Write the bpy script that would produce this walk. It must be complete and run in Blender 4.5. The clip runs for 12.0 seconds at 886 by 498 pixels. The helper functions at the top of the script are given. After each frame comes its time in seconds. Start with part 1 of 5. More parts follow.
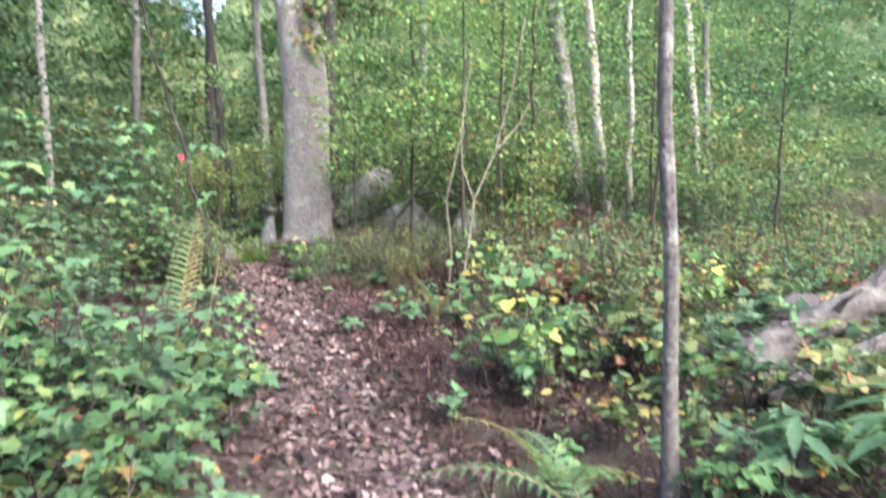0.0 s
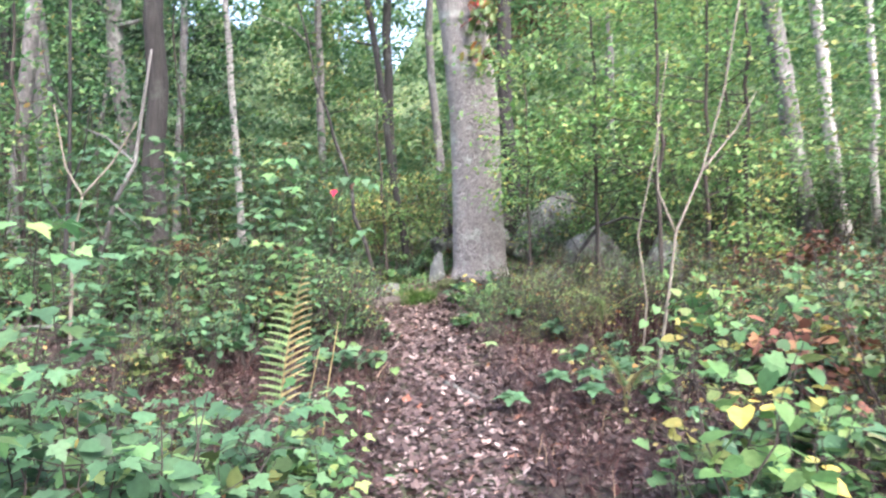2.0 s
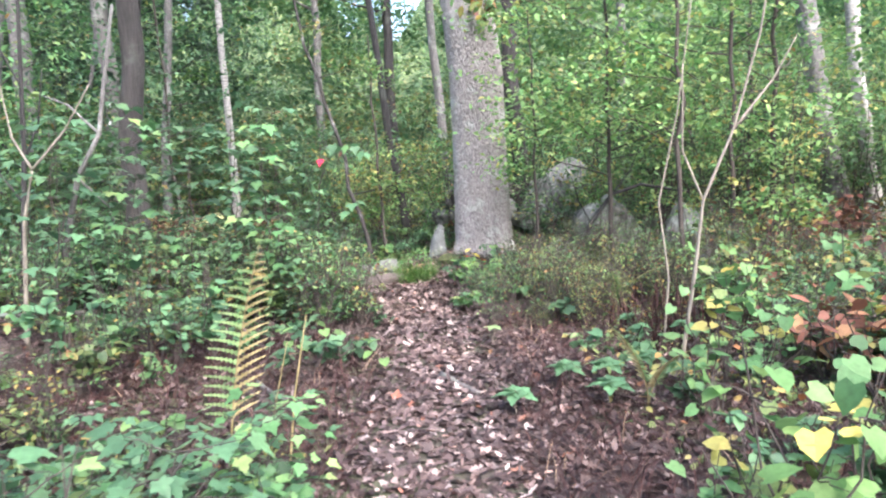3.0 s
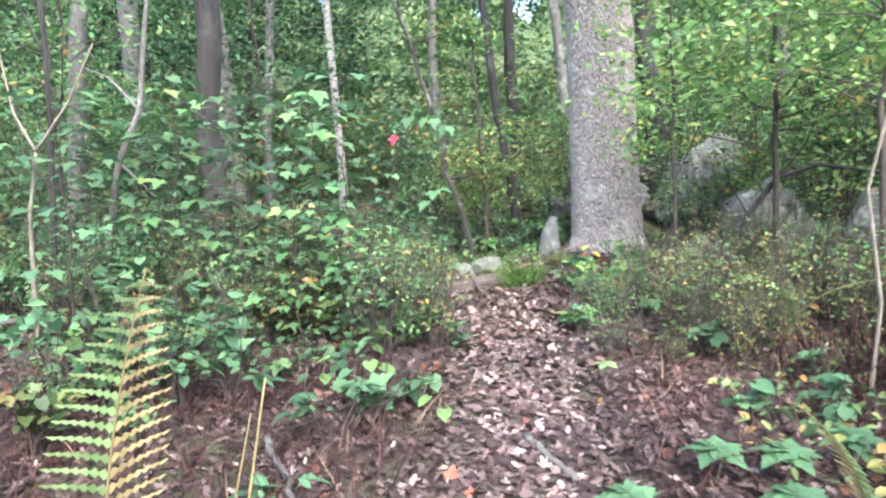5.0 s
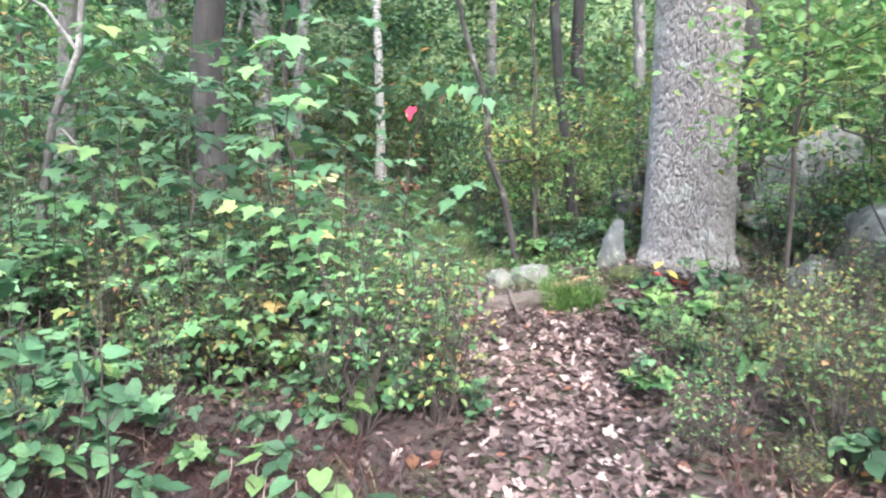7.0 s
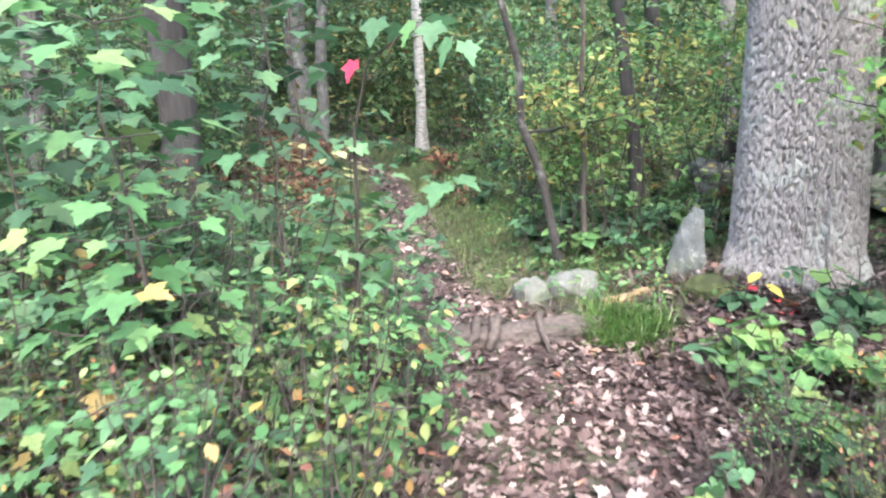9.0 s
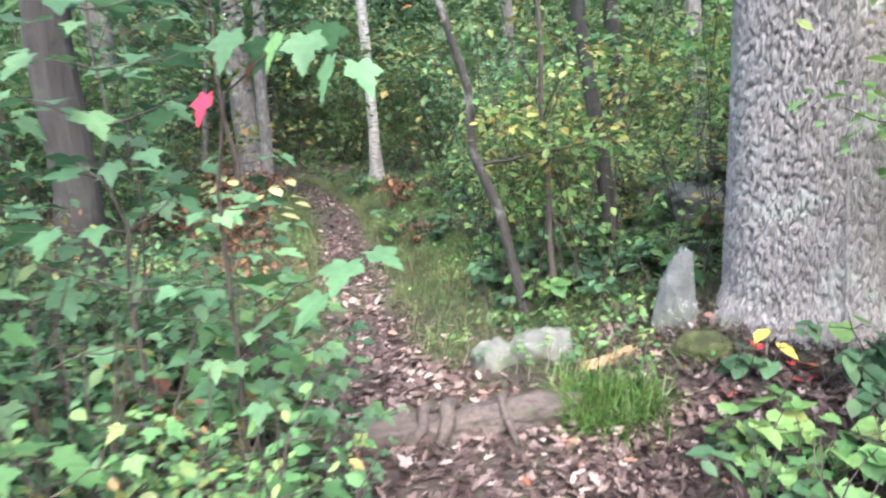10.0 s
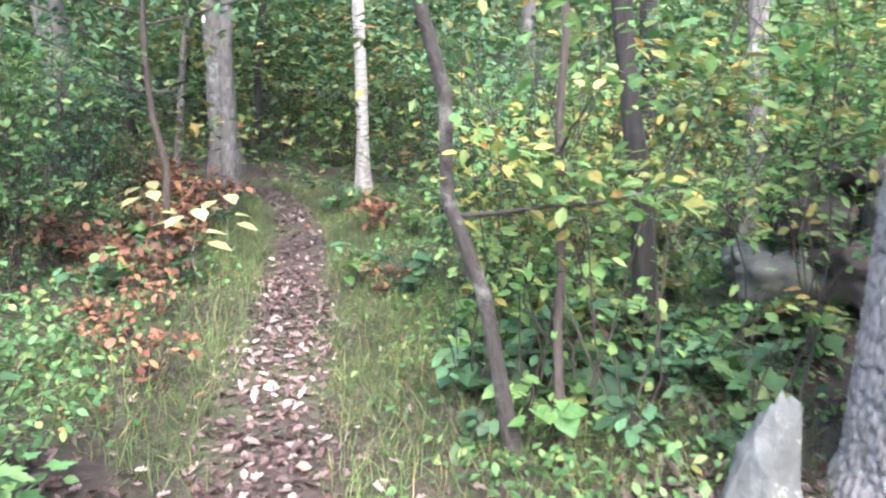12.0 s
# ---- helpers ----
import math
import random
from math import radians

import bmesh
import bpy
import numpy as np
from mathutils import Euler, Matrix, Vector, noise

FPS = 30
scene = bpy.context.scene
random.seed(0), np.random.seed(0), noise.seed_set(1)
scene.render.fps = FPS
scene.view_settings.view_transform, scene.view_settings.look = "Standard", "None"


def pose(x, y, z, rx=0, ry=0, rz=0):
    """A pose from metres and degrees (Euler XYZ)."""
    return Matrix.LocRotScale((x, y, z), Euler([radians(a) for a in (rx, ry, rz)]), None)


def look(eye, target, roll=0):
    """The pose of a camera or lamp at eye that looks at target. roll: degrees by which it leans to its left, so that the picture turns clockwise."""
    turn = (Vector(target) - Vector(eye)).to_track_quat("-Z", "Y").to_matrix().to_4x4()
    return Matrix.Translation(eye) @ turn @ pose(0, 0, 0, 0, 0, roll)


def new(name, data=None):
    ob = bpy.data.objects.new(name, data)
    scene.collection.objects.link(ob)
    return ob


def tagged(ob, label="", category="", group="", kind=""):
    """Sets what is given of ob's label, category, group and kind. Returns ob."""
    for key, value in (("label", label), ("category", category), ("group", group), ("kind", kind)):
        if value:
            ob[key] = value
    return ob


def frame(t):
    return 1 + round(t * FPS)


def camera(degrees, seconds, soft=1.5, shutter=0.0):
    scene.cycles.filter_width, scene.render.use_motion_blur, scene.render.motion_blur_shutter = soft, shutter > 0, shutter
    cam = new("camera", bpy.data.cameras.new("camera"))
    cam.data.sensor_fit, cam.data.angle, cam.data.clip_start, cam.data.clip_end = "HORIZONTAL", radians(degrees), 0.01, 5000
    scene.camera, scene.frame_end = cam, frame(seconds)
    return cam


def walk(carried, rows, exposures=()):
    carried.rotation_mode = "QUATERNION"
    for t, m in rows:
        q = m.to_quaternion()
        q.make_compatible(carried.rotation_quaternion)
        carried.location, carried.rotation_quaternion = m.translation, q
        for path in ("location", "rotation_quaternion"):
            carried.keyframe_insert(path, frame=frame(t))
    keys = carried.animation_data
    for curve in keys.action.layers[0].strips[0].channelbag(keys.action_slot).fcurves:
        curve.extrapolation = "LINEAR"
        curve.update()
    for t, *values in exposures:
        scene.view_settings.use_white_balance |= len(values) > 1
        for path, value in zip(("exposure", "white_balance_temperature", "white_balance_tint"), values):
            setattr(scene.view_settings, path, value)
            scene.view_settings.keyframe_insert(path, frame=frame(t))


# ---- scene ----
cam = camera(66.0, 12.0, 2.2, 0.35)
PATH = [
    (0, (0.561, 1.445, 1.549), (1.091, 3.36, 1.321), 3.2),
    (0.5, (0.738, 1.712, 1.561), (1.143, 3.671, 1.566), 1.9),
    (1, (0.816, 2.048, 1.57), (1.181, 4.012, 1.48), 1.7),
    (1.5, (0.853, 2.411, 1.58), (1.248, 4.372, 1.552), 4.0),
    (2, (0.962, 2.818, 1.613), (0.94, 4.81, 1.43), 0.5),
    (2.5, (0.974, 3.178, 1.615), (0.908, 5.162, 1.368), 1.0),
    (2.7, (1.001, 3.302, 1.601), (0.963, 5.283, 1.333), -0.3),
    (4.3, (1.326, 4.444, 1.494), (1.113, 6.416, 1.237), -0.7),
    (4.5, (1.324, 4.593, 1.487), (1.038, 6.553, 1.212), -1.4),
    (5, (1.256, 5.003, 1.475), (0.825, 6.932, 1.175), -1.4),
    (5.5, (1.163, 5.354, 1.485), (0.705, 7.268, 1.127), -1.8),
    (6, (1.145, 5.761, 1.524), (0.659, 7.67, 1.179), 1.3),
    (6.5, (1.088, 6.137, 1.54), (0.567, 8.025, 1.139), 1.1),
    (6.7, (1.056, 6.304, 1.553), (0.535, 8.196, 1.168), 2.1),
    (8.3, (1.08, 7.49, 1.508), (0.235, 9.23, 1.0), -3.9),
    (8.5, (1.076, 7.672, 1.513), (0.31, 9.442, 0.983), -2.2),
    (9, (0.996, 8.143, 1.545), (0.235, 9.918, 1.026), 0.1),
    (9.5, (0.865, 8.502, 1.577), (0.096, 10.279, 1.076), -2.8),
    (10, (0.839, 8.952, 1.567), (0.153, 10.771, 1.098), -1.8),
    (10.5, (0.78, 9.361, 1.534), (0.121, 11.195, 1.087), 0.8),
    (11, (0.68, 9.77, 1.56), (0.059, 11.618, 1.114), -1.5),
    (11.5, (0.644, 10.206, 1.593), (-0.003, 12.037, 1.115), -0.7),
    (12, (0.493, 10.546, 1.58), (-0.219, 12.355, 1.111), 2.1),
]
walk(cam, [(t, look(eye, target, roll)) for t, eye, target, roll in PATH], [(0.0, 2.9, 6450, 22), (2.5, 3.0, 6250, 20), (6.5, 3.14, 6100, 15), (11.0, 3.1, 6150, 18), (12.0, 3.5, 6100, 20)])

# ---- world, sun, exposure ----
SUN_UP, SUN_TURN = 50.0, 152.0
world = bpy.data.worlds.new("world")
scene.world = world
world.use_nodes = True
wt = world.node_tree
sky = wt.nodes.new("ShaderNodeTexSky")
sky.sky_type = "NISHITA"
sky.sun_disc = False
sky.sun_elevation, sky.sun_rotation = radians(SUN_UP), radians(SUN_TURN)
sky.air_density, sky.dust_density = 1.0, 4.0
bg = wt.nodes["Background"]
bg.inputs["Strength"].default_value = 0.15
wt.links.new(sky.outputs[0], bg.inputs["Color"])
sun = new("sun", bpy.data.lights.new("sun", "SUN"))
sun.data.energy, sun.data.angle, sun.data.color = 0.9, radians(40), (1.0, 0.96, 0.9)
az, el = radians(SUN_TURN), radians(SUN_UP)
sun.matrix_world = look((20 * math.sin(az) * math.cos(el), 20 * math.cos(az) * math.cos(el), 20 * math.sin(el)), (0, 0, 0))

rng = np.random.default_rng(7)


# ---- materials ----
def nodes_of(name):
    m = bpy.data.materials.new(name)
    m.use_nodes = True
    nt = m.node_tree
    return m, nt, nt.nodes["Principled BSDF"]


def ramp(nt, stops, source):
    r = nt.nodes.new("ShaderNodeValToRGB")
    e = r.color_ramp.elements
    while len(e) < len(stops):
        e.new(0.5)
    for k, (p, c) in zip(e, stops):
        k.position, k.color = p, (*c, 1)
    nt.links.new(source, r.inputs[0])
    return r.outputs[0]


def noise_of(nt, scale, detail=4, rough=0.6, stretch=None, kind="Object"):
    tc = nt.nodes.new("ShaderNodeTexCoord")
    n = nt.nodes.new("ShaderNodeTexNoise")
    n.inputs["Scale"].default_value, n.inputs["Detail"].default_value, n.inputs["Roughness"].default_value = scale, detail, rough
    if stretch:
        mp = nt.nodes.new("ShaderNodeMapping")
        mp.inputs["Scale"].default_value = stretch
        nt.links.new(tc.outputs[kind], mp.inputs[0])
        nt.links.new(mp.outputs[0], n.inputs["Vector"])
    else:
        nt.links.new(tc.outputs[kind], n.inputs["Vector"])
    return n.outputs["Fac"]


def mixed(nt, fac, a, b, how="MIX"):
    m = nt.nodes.new("ShaderNodeMix")
    m.data_type, m.blend_type = "RGBA", how
    for socket, v in ((m.inputs[0], fac), (m.inputs[6], a), (m.inputs[7], b)):
        if isinstance(v, (int, float)):
            socket.default_value = v
        elif isinstance(v, tuple):
            socket.default_value = (*v, 1)
        else:
            nt.links.new(v, socket)
    return m.outputs[2]


def bump(nt, bsdf, height, strength=0.5, distance=0.02):
    b = nt.nodes.new("ShaderNodeBump")
    b.inputs["Strength"].default_value, b.inputs["Distance"].default_value = strength, distance
    nt.links.new(height, b.inputs["Height"])
    nt.links.new(b.outputs[0], bsdf.inputs["Normal"])


def leaf_material(name, stops, clear=0.35, rough=0.45):
    m, nt, p = nodes_of(name)
    geo = nt.nodes.new("ShaderNodeNewGeometry")
    info = nt.nodes.new("ShaderNodeObjectInfo")
    col = ramp(nt, stops, geo.outputs["Random Per Island"])
    hsv = nt.nodes.new("ShaderNodeHueSaturation")
    vary = nt.nodes.new("ShaderNodeMapRange")
    vary.inputs[3].default_value, vary.inputs[4].default_value = 0.7, 1.3
    nt.links.new(info.outputs["Random"], vary.inputs[0])
    nt.links.new(vary.outputs[0], hsv.inputs["Value"])
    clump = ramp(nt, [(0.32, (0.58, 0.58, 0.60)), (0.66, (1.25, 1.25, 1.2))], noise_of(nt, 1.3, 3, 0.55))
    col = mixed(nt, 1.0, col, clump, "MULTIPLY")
    spots = ramp(nt, [(0.3, (0.7, 0.7, 0.7)), (0.7, (1.0, 1.0, 1.0))], noise_of(nt, 40, 3))
    nt.links.new(mixed(nt, 1.0, col, spots, "MULTIPLY"), hsv.inputs["Color"])
    col = hsv.outputs[0]
    nt.links.new(col, p.inputs["Base Color"])
    p.inputs["Roughness"].default_value = rough
    p.inputs["Specular IOR Level"].default_value = 0.3
    bump(nt, p, noise_of(nt, 60, 2), 0.15, 0.004)
    tr = nt.nodes.new("ShaderNodeBsdfTranslucent")
    nt.links.new(col, tr.inputs["Color"])
    mix = nt.nodes.new("ShaderNodeMixShader")
    mix.inputs[0].default_value = clear
    nt.links.new(p.outputs[0], mix.inputs[1])
    nt.links.new(tr.outputs[0], mix.inputs[2])
    nt.links.new(mix.outputs[0], nt.nodes["Material Output"].inputs["Surface"])
    return m


def bark_material(name, dark, light, scale=9.0, tall=0.12, lichen=None, depth=0.01):
    m, nt, p = nodes_of(name)
    n = noise_of(nt, scale, 6, 0.65, (1, 1, tall))
    col = ramp(nt, [(0.3, dark), (0.68, light)], n)
    blotch = noise_of(nt, 2.2, 3)
    col = mixed(nt, ramp(nt, [(0.35, (0, 0, 0)), (0.7, (0.5, 0.5, 0.5))], blotch), col, tuple(0.6 * c for c in light))
    if lichen:
        col = mixed(nt, ramp(nt, [(0.54, (0, 0, 0)), (0.66, (0.8, 0.8, 0.8))], noise_of(nt, 3.1, 6, 0.7)), col, lichen)
    nt.links.new(col, p.inputs["Base Color"])
    p.inputs["Roughness"].default_value = 0.9
    bump(nt, p, n, 0.8, depth)
    return m


def stone_material(name, a, b, lichen, amount=0.55, spots=4.0):
    m, nt, p = nodes_of(name)
    n = noise_of(nt, 6, 8, 0.7)
    col = ramp(nt, [(0.3, a), (0.7, b)], n)
    col = mixed(nt, ramp(nt, [(amount, (0, 0, 0)), (amount + 0.12, (1, 1, 1))], noise_of(nt, spots, 7, 0.7)), col, lichen)
    col = mixed(nt, ramp(nt, [(0.55, (0, 0, 0)), (0.7, (0.8, 0.8, 0.8))], noise_of(nt, 2.1, 5, 0.7, (1, 1, 1.3))), col, (0.07, 0.09, 0.03))
    nt.links.new(col, p.inputs["Base Color"])
    p.inputs["Roughness"].default_value = 0.92
    bump(nt, p, n, 0.9, 0.03)
    return m


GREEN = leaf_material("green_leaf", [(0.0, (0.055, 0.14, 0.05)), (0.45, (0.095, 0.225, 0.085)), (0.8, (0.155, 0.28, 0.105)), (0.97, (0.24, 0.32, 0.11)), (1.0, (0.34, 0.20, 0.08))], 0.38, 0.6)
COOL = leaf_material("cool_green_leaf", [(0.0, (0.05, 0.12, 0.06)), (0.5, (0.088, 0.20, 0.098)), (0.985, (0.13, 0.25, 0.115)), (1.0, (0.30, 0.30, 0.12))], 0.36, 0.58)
# Darker leaf tones that paint the dim of the left woods into the colour.
SHADED_LEAF = leaf_material("shaded_far_leaf", [(0.0, (0.03, 0.062, 0.04)), (0.6, (0.06, 0.11, 0.065)), (1.0, (0.10, 0.16, 0.085))], 0.2, 0.6)
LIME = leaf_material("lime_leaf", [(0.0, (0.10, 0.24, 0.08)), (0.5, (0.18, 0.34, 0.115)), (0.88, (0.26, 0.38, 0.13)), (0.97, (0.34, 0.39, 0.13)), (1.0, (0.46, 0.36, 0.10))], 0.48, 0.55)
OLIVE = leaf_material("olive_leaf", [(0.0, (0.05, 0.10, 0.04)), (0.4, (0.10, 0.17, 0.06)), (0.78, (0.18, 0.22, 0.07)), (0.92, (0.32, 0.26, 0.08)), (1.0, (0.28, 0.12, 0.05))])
YELLOW = leaf_material("yellow_leaf", [(0.0, (0.45, 0.40, 0.10)), (0.6, (0.58, 0.50, 0.12)), (1.0, (0.48, 0.52, 0.17))], 0.4)
CRIMSON = leaf_material("crimson_leaf", [(0.0, (0.50, 0.03, 0.07)), (1.0, (0.58, 0.05, 0.09))], 0.3)
AUTUMN = leaf_material("autumn_leaf", [(0.0, (0.24, 0.29, 0.08)), (0.7, (0.37, 0.34, 0.10)), (1.0, (0.36, 0.20, 0.07))], 0.4)
RED = leaf_material("red_leaf", [(0.0, (0.55, 0.07, 0.09)), (0.6, (0.60, 0.12, 0.08)), (1.0, (0.55, 0.27, 0.06))], 0.35)
RUST = leaf_material("rust_leaf", [(0.0, (0.10, 0.042, 0.03)), (0.6, (0.18, 0.08, 0.05)), (1.0, (0.30, 0.18, 0.08))], 0.2, 0.7)
PALE = leaf_material("pale_leaf", [(0.0, (0.36, 0.38, 0.16)), (1.0, (0.50, 0.50, 0.24))], 0.3)
LITTER = leaf_material("dry_leaf", [(0.0, (0.04, 0.026, 0.024)), (0.4, (0.085, 0.057, 0.052)), (0.66, (0.145, 0.103, 0.095)), (0.86, (0.24, 0.185, 0.172)), (0.98, (0.42, 0.355, 0.325)), (1.0, (0.30, 0.11, 0.06))], 0.06, 0.6)
# Dry litter in darker tones: the shade below the plants, painted in.
SHADED_LITTER = leaf_material("shaded_dry_leaf", [(0.0, (0.03, 0.019, 0.017)), (0.5, (0.06, 0.038, 0.034)), (0.85, (0.11, 0.075, 0.066)), (0.97, (0.22, 0.17, 0.15)), (1.0, (0.22, 0.09, 0.05))], 0.06, 0.6)
GRASS = leaf_material("grass_blade", [(0.0, (0.045, 0.12, 0.025)), (0.7, (0.09, 0.20, 0.04)), (1.0, (0.20, 0.24, 0.09))], 0.3)
# Red-brown straw, its tones lowered to carry the shrubs' shade on the bracken.
DRYSTRAW = leaf_material("dead_straw", [(0.0, (0.022, 0.008, 0.007)), (0.6, (0.05, 0.019, 0.016)), (0.95, (0.10, 0.046, 0.037)), (1.0, (0.32, 0.24, 0.16))], 0.1, 0.8)
FINE_GRASS = leaf_material("fine_grass", [(0.0, (0.04, 0.08, 0.022)), (0.6, (0.085, 0.14, 0.045)), (0.92, (0.16, 0.19, 0.08)), (1.0, (0.26, 0.17, 0.09))], 0.25, 0.6)
FERN = leaf_material("fern_leaf", [(0.0, (0.13, 0.25, 0.09)), (1.0, (0.26, 0.37, 0.17))], 0.4)
FERN_DRY = leaf_material("fern_dry", [(0.0, (0.20, 0.16, 0.07)), (0.6, (0.34, 0.29, 0.14)), (1.0, (0.46, 0.41, 0.22))], 0.3)
OAK_BARK = bark_material("oak_bark", (0.10, 0.094, 0.087), (0.36, 0.345, 0.325), 60, 0.35, (0.36, 0.39, 0.35), 0.012)
DARK_BARK = bark_material("dark_bark", (0.006, 0.0058, 0.0055), (0.034, 0.033, 0.031), 20, 0.14, (0.046, 0.052, 0.045), 0.06)
GREY_BARK = bark_material("grey_bark", (0.04, 0.039, 0.036), (0.18, 0.177, 0.166), 30, 0.35, (0.29, 0.31, 0.28), 0.03)
BIRCH_BARK = bark_material("birch_bark", (0.06, 0.057, 0.052), (0.42, 0.415, 0.38), 9, 3.5, None, 0.006)
TWIG = bark_material("twig_bark", (0.016, 0.0135, 0.011), (0.06, 0.05, 0.042), 30, 0.4, None, 0.002)
PALE_TWIG = bark_material("pale_twig_bark", (0.09, 0.08, 0.065), (0.25, 0.23, 0.18), 30, 0.4, None, 0.002)
WEATHERED = bark_material("weathered_wood", (0.022, 0.019, 0.017), (0.115, 0.108, 0.098), 22, 0.8, (0.12, 0.145, 0.12), 0.03)
FRESH_WOOD = bark_material("split_wood", (0.12, 0.066, 0.04), (0.38, 0.25, 0.15), 22, 0.6, None, 0.006)
STONE = stone_material("boulder_stone", (0.06, 0.064, 0.06), (0.20, 0.21, 0.19), (0.32, 0.35, 0.31), 0.54, 6.0)
TRAILSTONE = stone_material("trail_stone", (0.06, 0.065, 0.058), (0.15, 0.16, 0.142), (0.25, 0.28, 0.24), 0.58, 12.0)
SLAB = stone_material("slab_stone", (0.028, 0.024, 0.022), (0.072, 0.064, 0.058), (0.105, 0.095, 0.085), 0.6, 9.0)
MARKER = stone_material("marker_stone", (0.055, 0.063, 0.061), (0.15, 0.165, 0.158), (0.52, 0.56, 0.53), 0.57, 7.0)
MOSS = stone_material("moss", (0.012, 0.018, 0.005), (0.045, 0.058, 0.015), (0.06, 0.072, 0.02), 0.5, 14.0)
WHITE_MARK, nt_, p_ = nodes_of("white_blaze")
nt_.links.new(ramp(nt_, [(0.3, (0.62, 0.64, 0.62)), (0.7, (0.85, 0.86, 0.84))], noise_of(nt_, 50, 3)), p_.inputs["Base Color"])


def ground_material():
    m, nt, p = nodes_of("forest_soil")
    n = noise_of(nt, 55, 6, 0.75)
    col = ramp(nt, [(0.25, (0.014, 0.010, 0.009)), (0.5, (0.030, 0.021, 0.019)), (0.75, (0.075, 0.055, 0.049))], n)
    v = nt.nodes.new("ShaderNodeTexVoronoi")
    v.inputs["Scale"].default_value = 22
    tc = nt.nodes.new("ShaderNodeTexCoord")
    nt.links.new(tc.outputs["Object"], v.inputs["Vector"])
    leafy = ramp(nt, [(0.0, (0.022, 0.015, 0.013)), (0.5, (0.05, 0.035, 0.031)), (1.0, (0.105, 0.078, 0.07))], v.outputs["Color"])
    col = mixed(nt, 0.55, col, leafy)
    green = ramp(nt, [(0.45, (0, 0, 0)), (0.6, (0.75, 0.75, 0.75))], noise_of(nt, 0.9, 5, 0.65))
    col = mixed(nt, green, col, (0.05, 0.068, 0.026))
    nt.links.new(col, p.inputs["Base Color"])
    p.inputs["Roughness"].default_value = 0.95
    bump(nt, p, n, 0.9, 0.03)
    return m


SOIL = ground_material()


# ---- mesh tools ----
def mesh_of(name, verts, faces, mat, smooth=False):
    me = bpy.data.meshes.new(name)
    me.from_pydata([tuple(v) for v in np.asarray(verts, float).tolist()], [], [tuple(f) for f in faces])
    me.materials.append(mat)
    if smooth:
        me.shade_smooth()
    return me


def part(name, mesh, parent, label=""):
    ob = new(name, mesh)
    ob.parent = parent
    return tagged(ob, label)


def thing(name, label, category, group="", at=None, kind=""):
    ob = new(name)
    if at is not None:
        ob.matrix_world = at
    return tagged(ob, label, category, group, kind)


def tube(points, radii, seg=8, cap=True):
    """A tapered round tube along points."""
    pts = [Vector(p) for p in points]
    verts, faces = [], []
    side = None
    for i, p in enumerate(pts):
        d = (pts[min(i + 1, len(pts) - 1)] - pts[max(i - 1, 0)]).normalized()
        if side is None:
            side = d.orthogonal().normalized()
        side = (side - d * side.dot(d)).normalized()
        up = d.cross(side)
        for k in range(seg):
            a = 2 * math.pi * k / seg
            verts.append(p + (side * math.cos(a) + up * math.sin(a)) * radii[i])
    for i in range(len(pts) - 1):
        for k in range(seg):
            a, b = i * seg + k, i * seg + (k + 1) % seg
            faces.append((a, b, b + seg, a + seg))
    if cap:
        faces.append(tuple(range(seg - 1, -1, -1)))
        faces.append(tuple((len(pts) - 1) * seg + k for k in range(seg)))
    return verts, faces


def join(*pieces):
    verts, faces = [], []
    for v, f in pieces:
        n = len(verts)
        verts.extend(v)
        faces.extend(tuple(i + n for i in q) for q in f)
    return verts, faces


def wobbly(a, b, n, amount, seed, sag=0.0):
    """Points from a to b that wander sideways."""
    r = random.Random(seed)
    a, b = Vector(a), Vector(b)
    out = []
    for i in range(n):
        s = i / (n - 1)
        w = amount * math.sin(math.pi * s)
        out.append(a.lerp(b, s) + Vector((r.uniform(-w, w), r.uniform(-w, w), r.uniform(-w, w) * 0.4 - sag * math.sin(math.pi * s))))
    return out


# leaf shapes: stem at the origin, tip along +y, face up, folded a little at the midrib
OVATE = (np.array([(0, 0, 0), (0.26, 0.28, 0.06), (0.27, 0.6, 0.04), (0, 1, -0.06), (-0.27, 0.6, 0.04), (-0.26, 0.28, 0.06), (0, 0.45, -0.01)]), [(0, 1, 6), (1, 2, 6), (2, 3, 6), (3, 4, 6), (4, 5, 6), (5, 0, 6)])
SIMPLE = (np.array([(0, 0, 0), (0.28, 0.45, 0.07), (0, 1, -0.04), (-0.28, 0.45, 0.07)]), [(0, 1, 2), (0, 2, 3)])
HEART = (np.array([(0, 0.08, 0), (0.26, -0.06, 0.05), (0.46, 0.22, 0.08), (0.36, 0.62, 0.03), (0, 1.0, -0.1), (-0.36, 0.62, 0.03), (-0.46, 0.22, 0.08), (-0.26, -0.06, 0.05), (0, 0.45, -0.01)]),
         [(0, 1, 8), (1, 2, 8), (2, 3, 8), (3, 4, 8), (4, 5, 8), (5, 6, 8), (6, 7, 8), (7, 0, 8)])
MAPLE_RIM = [(0, 0.02), (0.16, -0.08), (0.36, -0.07), (0.33, 0.06), (0.45, 0.16), (0.58, 0.40), (0.44, 0.40), (0.36, 0.48), (0.24, 0.46), (0.26, 0.66), (0.15, 0.74), (0.11, 0.88), (0, 1.05)]
MAPLE_RIM = MAPLE_RIM + [(-x, y) for x, y in MAPLE_RIM[-2:0:-1]]
MAPLE = (np.array([(x, y, 0.1 * abs(x) - 0.12 * y * y) for x, y in MAPLE_RIM] + [(0, 0.36, -0.03)]), [(i, (i + 1) % len(MAPLE_RIM), len(MAPLE_RIM)) for i in range(len(MAPLE_RIM))])
